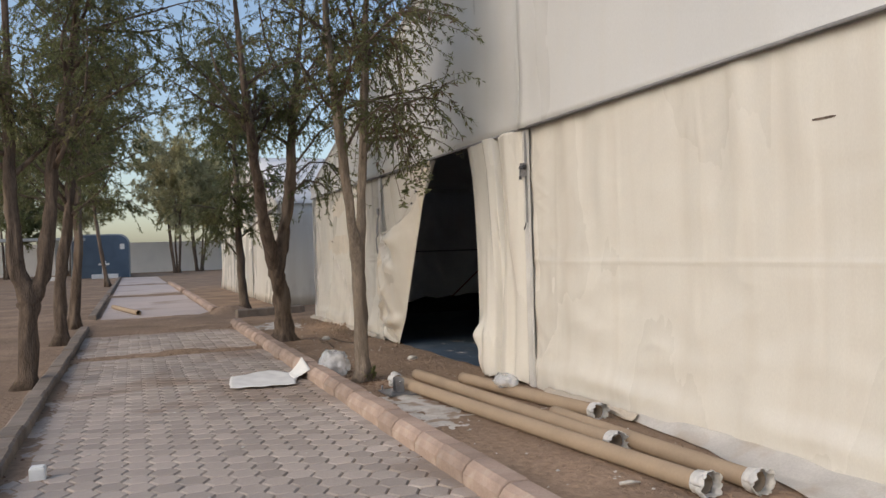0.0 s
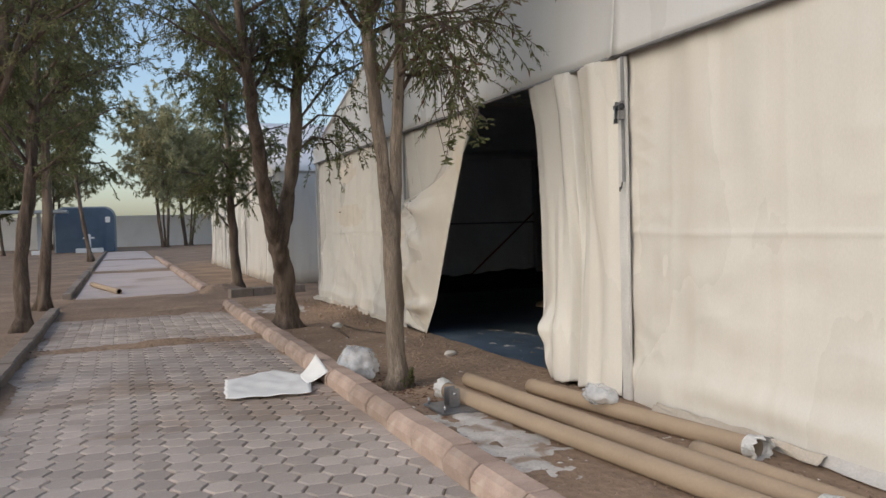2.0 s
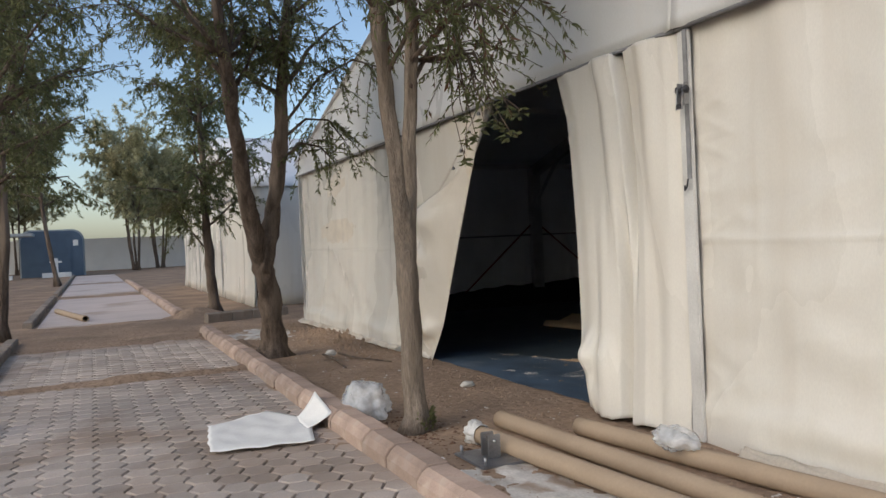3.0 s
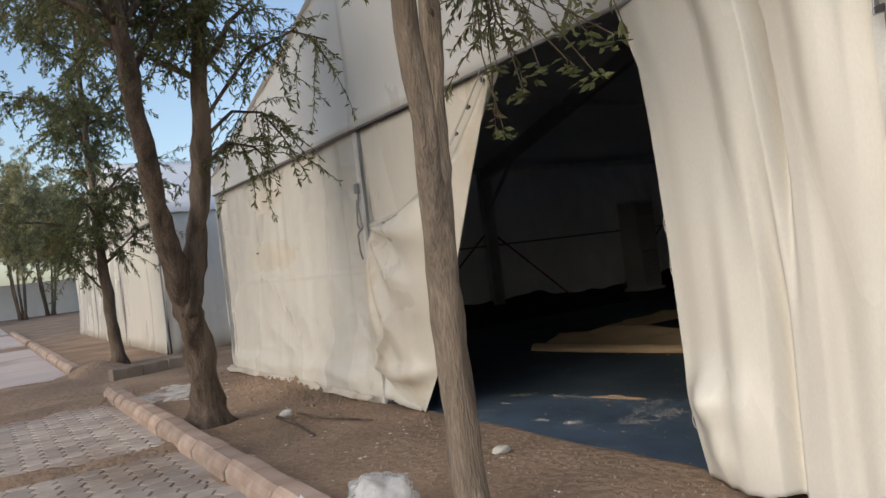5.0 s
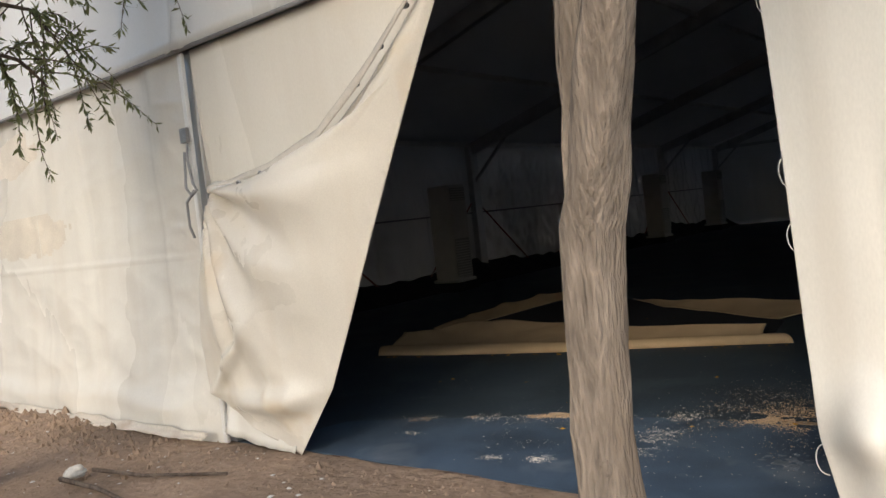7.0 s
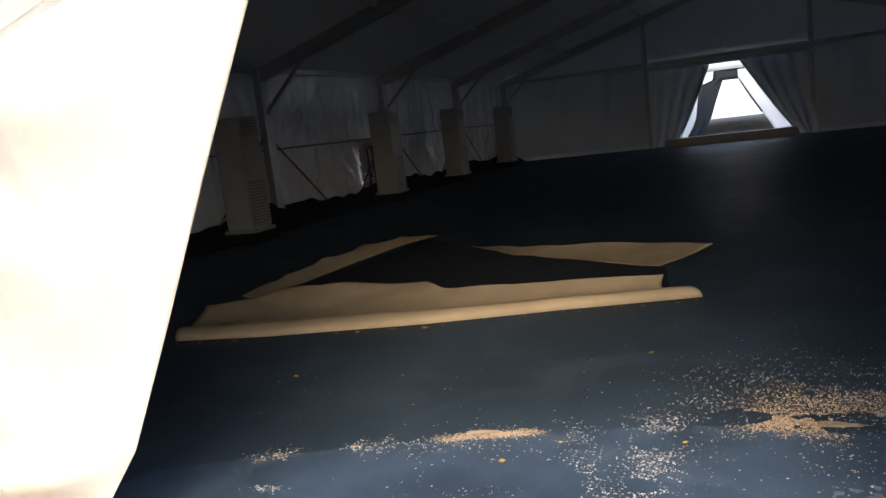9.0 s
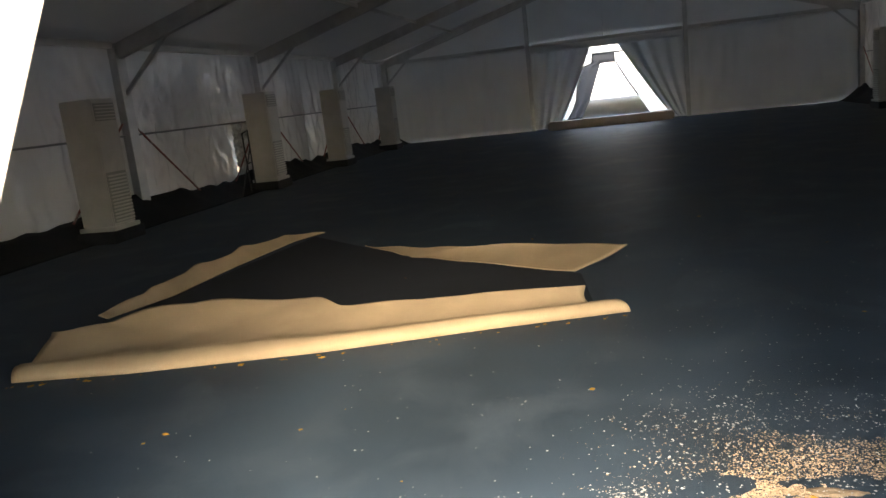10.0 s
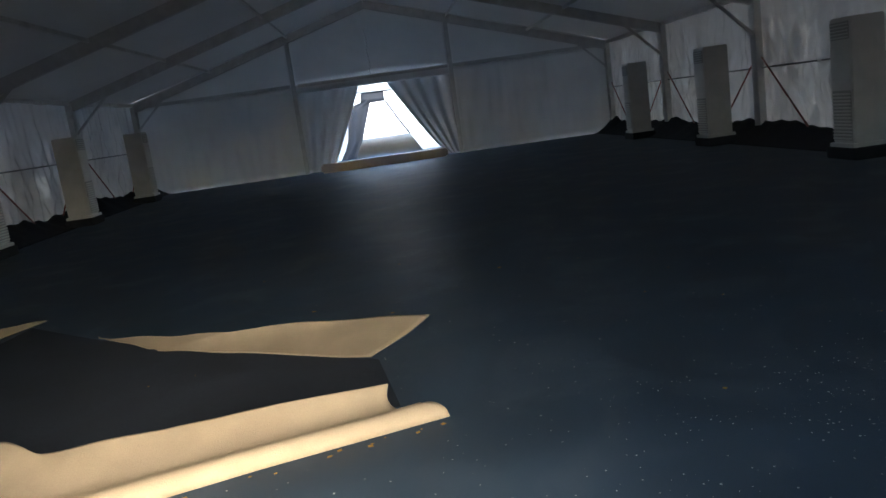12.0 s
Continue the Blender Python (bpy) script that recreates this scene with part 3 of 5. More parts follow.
def tree(at, stems, label, seed, limbs=7, twigs=18, leaf=0.085, reach=1.5, low=1.6, per=26, group="", dry=0.0, droop=0.5, extra=(), bark=None, green=None):
    """A thing of trunk, limbs and crown. stems: lists of (x, y, z, radius) from the ground or a fork upward."""
    rs = np.random.RandomState(seed)
    t = thing("tree", at, label, "tree", group)
    for k, st in enumerate(stems):
        pts, rad = [], []
        for i in range(len(st) - 1):
            for s in range(5):
                q = [lerp(a, b, s / 5) for a, b in zip(st[i], st[i + 1])]
                pts.append((q[0] + 0.012 * nz(q[2] * 3, seed, k), q[1] + 0.012 * nz(q[2] * 3, seed + 9, k), q[2]))
                rad.append(q[3] * (1 + 0.16 * nz(q[2] * 6, seed, k)))
        pts.append(st[-1][:3])
        rad.append(st[-1][3])
        if st[0][2] <= 0.01:
            for i in range(len(pts)):
                rad[i] *= 1 + 0.55 * math.exp(-pts[i][2] / 0.09)
        tube("trunk" if k == 0 else "stem", pts, rad, bark or M_BARK, t, seg=24, wob=0.45)
    bv, bf, lp, ld, ls = [], [], [], [], []

    def wood(pts, radii, seg=5):
        v, f = tube_mesh(pts, radii, seg, 0.0)
        o = len(bv)
        bv.extend(v)
        bf.extend(tuple(i + o for i in q) for q in f)

    def leafy(pts, d, count):
        for w in range(count):
            s = 1 + rs.rand() * (len(pts) - 2.01)
            i = int(s)
            p = pts[i] + (pts[i + 1] - pts[i]) * (s - i)
            td = rs.normal(size=3) + d * 0.6
            td /= np.linalg.norm(td)
            tl = 0.35 + 0.55 * rs.rand()
            tp = [p.copy()]
            for q in range(4):
                td = td + np.array([0, 0, -droop * 0.45]) + rs.normal(size=3) * 0.12
                td /= np.linalg.norm(td)
                p = p + td * tl / 4
                tp.append(p.copy())
            wood(tp, [0.006, 0.005, 0.004, 0.003, 0.002], 3)
            for m in range(per):
                s = 0.4 + 3.59 * rs.rand()
                i = int(s)
                lp.append(tp[i] + (tp[i + 1] - tp[i]) * (s - i))
                ld.append(rs.normal(size=3) * 0.75 + (tp[i + 1] - tp[i]) / np.linalg.norm(tp[i + 1] - tp[i]) * 0.8 + np.array([0, 0, -droop]))
                ls.append(leaf * (0.6 + 0.7 * rs.rand()))

    for line in extra:
        pts = [np.array(q, float) for q in line]
        wood(pts, [0.02 * (1 - 0.8 * i / len(pts)) for i in range(len(pts))], 6)
        leafy(pts, pts[-1] - pts[-2], twigs)
    for st in stems:
        tips = [q for q in st if q[2] > low]
        if not tips:
            continue
        for b in range(limbs):
            i = rs.randint(0, max(1, len(st) - 1))
            f = rs.rand()
            a = [lerp(p, q, f) for p, q in zip(st[i], st[i + 1])]
            if a[2] < low:
                a = list(tips[rs.randint(len(tips))])
            ang, el = rs.rand() * 6.283, 0.35 + rs.rand() * 0.7
            d = np.array([math.cos(ang) * math.cos(el), math.sin(ang) * math.cos(el), math.sin(el)])
            ln = reach * (0.6 + 0.6 * rs.rand())
            pts, p = [np.array(a[:3])], np.array(a[:3])
            for s in range(5):
                d = d + rs.normal(size=3) * 0.13 + np.array([0, 0, -0.04])
                d /= np.linalg.norm(d)
                p = p + d * ln / 5
                pts.append(p.copy())
            r0 = min(a[3] * 0.55, 0.035)
            wood(pts, [r0 * (1 - 0.16 * s) for s in range(6)], 6)
            leafy(pts, d, twigs)
    raw("branch_work", bv, bf, M_BARK, t)["kind"] = "stuff"
    k = int(len(lp) * (1 - dry))
    order = rs.permutation(len(lp))
    pick = lambda a, s: [a[i] for i in s]
    leaf_mesh("crown", pick(lp, order[:k]), pick(ld, order[:k]), pick(ls, order[:k]), green or M_LEAF, t, rs)
    if dry:
        leaf_mesh("dry_leaves", pick(lp, order[k:]), pick(ld, order[k:]), pick(ls, order[k:]), M_LEAF_D, t, rs)
    return t


ROW = "trees along the path"
near_tree = tree((-1.46, 1.31, 0), [[(-1.46, 1.31, -0.03, 0.088), (-1.46, 1.35, 0.71, 0.072), (-1.485, 1.31, 1.31, 0.070), (-1.595, 1.13, 1.88, 0.053), (-1.68, 1.04, 2.34, 0.050), (-1.76, 0.95, 2.95, 0.045), (-1.86, 0.9, 3.8, 0.036), (-1.95, 0.8, 5.6, 0.014)],
    [(-1.466, 1.33, 0.98, 0.030), (-1.463, 1.315, 1.3, 0.052), (-1.425, 1.32, 1.78, 0.054), (-1.40, 1.31, 2.28, 0.050), (-1.36, 1.31, 2.84, 0.045), (-1.3, 1.4, 3.7, 0.038), (-1.2, 1.45, 5.4, 0.014)]],
    "slim pale-barked tree forking into two stems beside the kerb", 3, bark=M_BARK_PALE, group=ROW, limbs=19, twigs=19, per=44, low=2.9, reach=1.15, dry=0.12, leaf=0.068,
    extra=[[(-1.41, 1.27, 2.5), (-1.15, 1.45, 2.85), (-0.85, 1.65, 2.95), (-0.65, 1.8, 2.9), (-0.5, 1.95, 2.75)],
        [(-1.39, 1.27, 2.7), (-1.0, 1.2, 3.1), (-0.7, 1.1, 3.2), (-0.5, 1.05, 3.15)],
        [(-1.70, 1.02, 2.5), (-1.55, 0.8, 2.85), (-1.40, 0.45, 2.95), (-1.3, 0.35, 2.9)]])
for z, r, a in ((1.36, 0.022, 3.6), (0.55, 0.016, 4.4), (0.98, 0.018, 2.6), (0.75, 0.014, 3.4)):
    bm = bmesh.new()
    bmesh.ops.create_icosphere(bm, subdivisions=3, radius=1)
    for q in bm.verts:
        k = 1 + 0.35 * nz(q.co.x * 2.4 + z, q.co.y * 2.4, q.co.z * 2.4) - 0.4 * math.exp(-((q.co.x - 1) / 0.35) ** 2)
        q.co = Vector((q.co.x * r * 0.7 * k, q.co.y * r * k, q.co.z * r * 1.6 * k))
    cx, cy = -1.46 - 0.025 * max(0, z - 0.7), 1.33 + 0.03 * max(0, z - 1.2)
    bm.transform(Matrix.Translation((cx + 0.060 * math.cos(a), cy + 0.060 * math.sin(a), z)) @ Matrix.Rotation(a, 4, "Z"))
    part("bark_scar", bm, M_BARK_PALE, near_tree, "raised bark scar")
# a low twig with rosettes of broad leaves before the entrance, and sprouts at the tree foot
rs = np.random.RandomState(17)
v, f = [], []
SPRAY = ((-0.85, 1.55, 1.99), (-0.85, 1.35, 2.16), (-0.85, 1.2, 2.23), (-0.85, 1.54, 2.34), (-0.85, 0.99, 2.19), (-0.85, 0.83, 2.1), (-0.85, 0.68, 2.22), (-0.85, 0.84, 2.28), (-0.85, 1.03, 2.41), (-0.85, 0.85, 2.42), (-0.85, 1.36, 2.47))
LP, LD, LS = [], [], []
for q in SPRAY:
    q = np.array(q)
    top = np.array([-1.0 + 0.1 * rs.rand(), 1.42 + 0.5 * (q[1] - 1.42), 2.75])
    mid = (q + top) / 2 + rs.normal(size=3) * 0.03
    a, b = tube_mesh([(-1.38, 1.36, 2.72), top, mid, q + (0, 0, 0.04), q], [0.010, 0.006, 0.004, 0.003, 0.002], 5)
    f += [tuple(k + len(v) for k in p) for p in b]
    v += a
    for k in range(15):
        ang = k * 2.4 + rs.rand()
        LP.append(q + rs.normal(size=3) * 0.022)
        LD.append(np.array([math.cos(ang), math.sin(ang), -0.5 + 0.5 * rs.rand()]))
        LS.append(0.05 + 0.035 * rs.rand())
raw("low_twig", v, f, M_BARK, near_tree)
leaf_mesh("rosette_leaves", LP, LD, LS, M_LEAF, near_tree, rs, wide=0.34)
n = 70
ang = rs.rand(n) * 2.2 - 1.9
leaf_mesh("sprout", np.c_[-1.46 + 0.11 * np.cos(ang), 1.31 + 0.11 * np.sin(ang), 0.01 + 0.12 * rs.rand(n)], np.c_[np.cos(ang), np.sin(ang), 0.6 + rs.rand(n)], 0.03 + 0.03 * rs.rand(n), M_LEAF, near_tree, rs, wide=0.4)
tree((-1.48, 5.92, 0), [[(-1.48, 5.92, -0.03, 0.17), (-1.52, 5.82, 0.4, 0.135), (-1.579, 5.7, 0.846, 0.13), (-1.684, 5.55, 1.226, 0.125), (-1.82, 5.33, 1.66, 0.098), (-1.944, 5.05, 2.2, 0.085), (-2.077, 4.75, 2.83, 0.075), (-2.184, 4.5, 3.43, 0.06), (-2.4, 4.3, 5.6, 0.02)],
    [(-1.66, 5.55, 1.1, 0.10), (-1.60, 5.48, 1.45, 0.10), (-1.534, 5.35, 1.94, 0.092), (-1.456, 5.25, 2.57, 0.085), (-1.447, 5.05, 3.25, 0.065), (-1.2, 5.0, 5.6, 0.02)]],
    "forked brown-barked tree with drooping narrow leaves beside the path", 5, group=ROW, limbs=18, twigs=18, per=46, low=3.0, reach=1.5, leaf=0.068,
    extra=[[(-1.46, 5.25, 2.65), (-1.1, 5.35, 2.95), (-0.8, 5.4, 2.95), (-0.6, 5.4, 2.7)], [(-1.46, 5.3, 2.4), (-1.2, 5.3, 2.65), (-0.95, 5.3, 2.6), (-0.8, 5.3, 2.45)], [(-1.45, 5.15, 2.8), (-1.0, 5.0, 3.4), (-0.6, 4.9, 3.6), (-0.3, 4.8, 3.5)]])
tree((-1.07, 14.05, 0), [[(-1.07, 14.05, -0.03, 0.13), (-1.16, 13.9, 1.07, 0.10), (-1.23, 13.7, 2.58, 0.075), (-1.28, 13.5, 4.5, 0.05), (-1.3, 13.3, 6.8, 0.015)]],
    "slim straight tree with a low leafy crown beside the path", 7, group=ROW, limbs=32, twigs=22, low=1.9, leaf=0.10, per=46, reach=1.55,
    extra=[[(-1.2, 13.9, 1.4), (-1.5, 13.8, 1.8), (-1.75, 13.7, 2.2), (-1.9, 13.6, 2.4)]])
tree((-5.0, 2.95, 0), [[(-5.0, 2.95, -0.03, 0.105), (-4.97, 2.95, 0.83, 0.095), (-4.96, 2.95, 1.02, 0.115), (-5.07, 2.95, 1.35, 0.085), (-5.12, 2.95, 2.2, 0.068), (-5.12, 2.95, 3.17, 0.052), (-5.11, 2.95, 5.4, 0.02)],
    [(-4.96, 2.95, 0.97, 0.09), (-4.81, 2.95, 1.28, 0.085), (-4.72, 2.95, 2.0, 0.07), (-4.66, 2.95, 2.66, 0.06), (-4.4, 2.95, 4.14, 0.04), (-4.3, 3, 5.6, 0.015)]],
    "low-forking tree with grey bark in bare earth beside the kerb", 9, group=ROW, limbs=17, twigs=19, per=46, low=2.4, reach=1.5, leaf=0.07)
tree((-5.03, 7.9, 0), [[(-5.03, 7.9, -0.03, 0.12), (-5.03, 7.9, 1.08, 0.095), (-4.88, 7.9, 2.07, 0.085), (-4.76, 7.9, 3.27, 0.065), (-4.66, 7.9, 4.57, 0.045), (-4.6, 7.9, 6.2, 0.015)]],
    "slim leaning tree with drooping narrow leaves beside the kerb", 11, group=ROW, limbs=34, twigs=19, per=46, low=2.2, reach=1.7, leaf=0.075)


def plain_tree(x, y, h, seed, label, lean=0.0, multi=1, leaf=0.16, limbs=22, reach=1.8, low=1.8, group=ROW, twigs=13, per=27, green=None):
    rs = np.random.RandomState(seed)
    st = []
    for k in range(multi):
        a = 6.283 * k / max(1, multi) + rs.rand()
        sp = 0.0 if multi == 1 else 0.28
        q = [(x + sp * math.cos(a), y + sp * math.sin(a), -0.03, 0.11)]
        for i in range(1, 5):
            f = i / 4
            q.append((x + sp * math.cos(a) * (1 + 4 * f) + lean * f + rs.normal() * 0.08, y + sp * math.sin(a) * (1 + 4 * f) + rs.normal() * 0.08, h * f, 0.11 * (1 - 0.85 * f)))
        st.append(q)
    return tree((x, y, 0), st, label, seed, limbs=max(6, limbs // multi), twigs=twigs, leaf=leaf, reach=reach, low=low, per=per, group=group, green=green)


SLIM = "slim tree with drooping green crown standing in bare earth"
plain_tree(-5.05, 11.2, 6.4, 41, SLIM, lean=0.5, limbs=34, leaf=0.08, low=2.2, reach=1.9, per=40)
plain_tree(-5.1, 38.0, 11.0, 46, SLIM, lean=-1.2, limbs=52, leaf=0.20, low=3.6, reach=3.4, twigs=18, per=34)
for k, (x, y, h) in enumerate(((-12.5, 21, 7), (-16, 31, 8), (-13, 45, 8.5), (-22, 50, 9), (-11.5, 58, 9))):
    plain_tree(x, y, h, 50 + k, SLIM, lean=-0.3, limbs=36, leaf=0.075 + 0.004 * y, low=2.6, reach=2.2)
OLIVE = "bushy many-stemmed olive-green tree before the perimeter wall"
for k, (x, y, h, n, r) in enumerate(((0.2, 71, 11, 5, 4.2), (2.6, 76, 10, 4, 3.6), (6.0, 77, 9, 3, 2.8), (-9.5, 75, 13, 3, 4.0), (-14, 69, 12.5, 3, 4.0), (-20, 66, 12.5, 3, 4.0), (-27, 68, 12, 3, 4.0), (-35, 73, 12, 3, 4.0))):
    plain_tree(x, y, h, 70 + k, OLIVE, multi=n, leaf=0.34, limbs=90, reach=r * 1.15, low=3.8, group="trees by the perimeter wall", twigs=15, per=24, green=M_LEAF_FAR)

# ---- neighbours ----
tent_b = thing("neighbour_tent", (0, 14.5, 0), "neighbouring white fabric marquee with grey shaded side wall", "tent")


def gz(y):
    return EAVE + (RIDGE - EAVE) * (1 - abs(y - 22) / 7.5)


for a in (14.5, 19.5, 24.5):
    sheet("wall_panel", (lambda a: lambda u, v: (0.03 * nz(u * 6, v * 2, a) - 0.08 * (1 - v) ** 4, a + 5 * u, BEAM_Z * v))(a), 24, 10, M_CLOTH, tent_b)
    sheet("upper_panel", (lambda a: lambda u, v: (-0.03 + 0.02 * nz(u * 4, v, a), a + 5 * u, lerp(BEAM_Z - 0.04, gz(a + 5 * u), v)))(a), 10, 4, M_CLOTH, tent_b)
    tube("seam_rail", [(-0.05, a, BEAM_Z - 0.04), (-0.05, a + 5, BEAM_Z - 0.04)], 0.02, M_STRAP, tent_b)
    beam("pole_cover", (-0.05, a, 0.02), (-0.05, a, BEAM_Z - 0.08), 0.06, 0.03, M_ALU, tent_b)
for k in range(5):
    sheet("side_wall", (lambda k: lambda u, v: (5 * k + 5 * u, 14.5 + 0.04 * nz(k * 5 + u * 9, v * 2), EAVE * v))(k), 24, 8, M_CLOTH, tent_b)
for s in (-1, 1):
    sheet("roof", (lambda s: lambda u, v: (25 * u - 0.04, 22 + s * 7.55 * (1 - v), lerp(EAVE, RIDGE, v)))(s), 20, 6, M_ROOF, tent_b)

wall = thing("perimeter_wall", (0, 80, 0), "long white plastered perimeter wall with pilasters", "wall", kind="structure")
for i in range(28):
    boxed("wall_panel", (-80 + 5 * i, 80, 0), (-75.02 + 5 * i, 80.25, 3.2), M_WALL, wall)
    boxed("pilaster", (-80.15 + 5 * i, 79.9, 0), (-79.85 + 5 * i, 79.998, 3.3), M_WALL, wall)

cabin = thing("cabin", (-6.2, 61, 0), "dark blue-grey metal cabin with rounded roof corners", "cabin")


def arch(w, h, r, y0, y1):
    prof = [(-w, 0)] + [(-w + r - r * math.cos(a), h - r + r * math.sin(a)) for a in [0.157 * i for i in range(11)]]
    prof += [(-q[0], q[1]) for q in reversed(prof)]
    n = len(prof)
    v = [(-6.2 + q[0], y, q[1]) for y in (y0, y1) for q in prof]
    f = [tuple(range(n)), tuple(range(2 * n - 1, n - 1, -1))] + [(i, n + i, n + (i + 1) % n, (i + 1) % n) for i in range(n)]
    return v, f


v, f = arch(2.1, 3.45, 0.8, 61.0, 65)
raw("body", v, f, M_CABIN, cabin, smooth=False)
v, f = arch(2.22, 3.57, 0.82, 61.3, 65.2)
raw("roof_rim", v, f, M_CABIN_G, cabin, smooth=False)
boxed("notice", (-4.75, 60.96, 2.3), (-4.4, 60.995, 2.75), M_PAPER, cabin)
boxed("door_leaf", (-6.0, 60.95, 0.1), (-4.95, 60.995, 2.2), M_CABIN, cabin)
tap = thing("water_fountain", (-5.9, 58.4, 0), "white concrete drinking fountain on a low plinth before the cabin", "fountain")
boxed("plinth", (-6.8, 58.0, 0), (-4.9, 58.8, 0.35), M_WHITE, tap, bevel=0.03)
boxed("pillar", (-6.05, 58.2, 0.35), (-5.75, 58.5, 1.4), M_WHITE, tap, bevel=0.03)
boxed("basin", (-6.3, 58.15, 1.05), (-5.5, 58.55, 1.2), M_WHITE, tap, bevel=0.03)
shel = thing("shelter", (-9.5, 57, 0), "grey metal shelter post with a flat canopy", "shelter")
boxed("post", (-9.2, 57, 0), (-8.95, 57.25, 3.0), M_CABIN_G, shel)
boxed("footing", (-9.6, 56.7, 0), (-8.6, 57.5, 0.3), M_WHITE, shel)
boxed("canopy", (-14, 56, 3.0), (-7.2, 59, 3.2), M_CABIN_G, shel)
# ---- kerbs ----
def kerb(name, x0, x1, h, y0, y1, material, label, cham, seed, step=0.5):
    """A row of chamfered kerb stones, each a piece of its own."""
    rs = np.random.RandomState(seed)
    k = thing(name, ((x0 + x1) / 2, y0, 0), label, "kerb", kind="structure")
    shapes = []
    for ln in (step, step * 0.72, step * 0.86):
        bm = bmesh.new()
        prof = [(x0, -0.06), (x0, h - cham), (x0 + cham * 0.45, h - cham * 0.35), (x0 + cham, h), (x1 - 0.02, h), (x1, h - 0.02), (x1, -0.06)]
        c = (x0 + x1) / 2
        a = [bm.verts.new((p - c, 0.004, z)) for p, z in prof]
        b = [bm.verts.new((p - c, ln - 0.004, z)) for p, z in prof]
        bm.faces.new(list(reversed(a)))
        bm.faces.new(b)
        for i in range(len(prof)):
            j = (i + 1) % len(prof)
            bm.faces.new((a[i], a[j], b[j], b[i]))
        bmesh.ops.bevel(bm, geom=[e for e in bm.edges if all(v in a for v in e.verts) or all(v in b for v in e.verts)], offset=0.006, segments=1, affect="EDGES")
        bmesh.ops.recalc_face_normals(bm, faces=bm.faces)
        me = bpy.data.meshes.new("kerb_stone")
        bm.to_mesh(me)
        bm.free()
        me.materials.append(material)
        shapes.append((ln, me))
    y = y0
    while y < y1:
        ln, me = shapes[rs.randint(3)]
        ob = new("kerb_stone", me)
        ob.parent = k
        ob.location = (rs.normal() * 0.006, y - y0, rs.normal() * 0.005)
        ob.rotation_euler = (rs.normal() * 0.006, rs.normal() * 0.012, rs.normal() * 0.008)
        y += ln + 0.004
    return k


RED = "worn pinkish concrete kerb stones with chamfered edge along the path"
kerb("kerb_1", -2.0, -1.79, 0.14, -9, 9.3, M_KERB, RED, 0.07, 1)
kerb("kerb_2", -2.0, -1.79, 0.14, 13.5, 25.6, M_KERB, RED, 0.07, 2)
kerb("kerb_3", -2.0, -1.79, 0.14, 27, 39, M_KERB, RED, 0.07, 3)
GREY = "dirty grey-brown concrete kerb stones half buried in earth"
kerb("kerb_4", -4.88, -4.70, 0.11, -9, 10.3, M_KERB_G, GREY, 0.03, 4)
kerb("kerb_5", -4.88, -4.70, 0.11, 13.5, 25, M_KERB_G, GREY, 0.03, 5)
kerb("kerb_6", -4.88, -4.70, 0.11, 27, 58, M_KERB_G, GREY, 0.03, 6)
cross = kerb("kerb_7", -0.09, 0.09, 0.17, 0, 1.7, M_KERB_G, "dark kerb stones crossing from the path to the tents", 0.03, 7)
cross.location, cross.rotation_euler = (-1.6, 11.5, 0), (0, 0, radians(-75))

# ---- litter by the path ----
def card_tube(a, b, label, r=0.06, caps=(False, True), seed=1):
    a, b = Vector(a), Vector(b)
    t = thing("cardboard_tube", (a + b) / 2, label, "cardboard tube", "cardboard tubes by the tent")
    n = 24
    d = (b - a).normalized()
    ov, of = tube_mesh([lerp(a, b, i / n) + Vector((0.006 * nz(i * 0.4, seed), 0, -0.004 * math.sin(math.pi * i / n))) for i in range(n + 1)], [r] * (n + 1), 20, 0.0, close=False)
    iv, jf = tube_mesh([lerp(a, b, i / n) for i in range(n + 1)], [r - 0.009] * (n + 1), 20, 0.0, close=False)
    o = len(ov)
    faces = of + [tuple(reversed([q + o for q in f])) for f in jf]
    for e in (0, n * 20):
        for k in range(20):
            k2 = (k + 1) % 20
            faces.append((e + k, e + k2, o + e + k2, o + e + k) if e else (e + k2, e + k, o + e + k, o + e + k2))
    raw("tube_wall", ov + iv, faces, M_CARD, t)
    for end, on, sgn in ((a, caps[0], -1), (b, caps[1], 1)):
        if not on:
            continue
        up = Vector((0, 0, 1))
        side = d.cross(up)

        def wrap(u, v, end=end, sgn=sgn):
            ang, s = 2 * math.pi * u, lerp(-0.055, 0.05, v)
            c, q = math.cos(ang), math.sin(ang)
            fold = nz(2.2 * c, 2.2 * q, v * 4 + seed) + 0.5 * nz(6 * c, 6 * q, v * 9 + seed)
            rr = r * (1.07 + 0.10 * v + 0.34 * fold * (0.15 + v) + 0.22 * max(0, v - 0.55)) + 0.004
            s += 0.035 * v * nz(3 * c, 3 * q, seed + 5)
            rr = max(rr, r * 1.03) if s < 0 else max(rr, r * 0.7)
            p = end + d * (sgn * s) + side * (rr * math.cos(ang)) + up * (rr * math.sin(ang))
            return (p.x, p.y, max(p.z, 0.008))
        sheet("plastic_wrap", wrap, 48, 18, M_PLASTIC, t, "crumpled white plastic wrapping", thick=0.002)
    return t


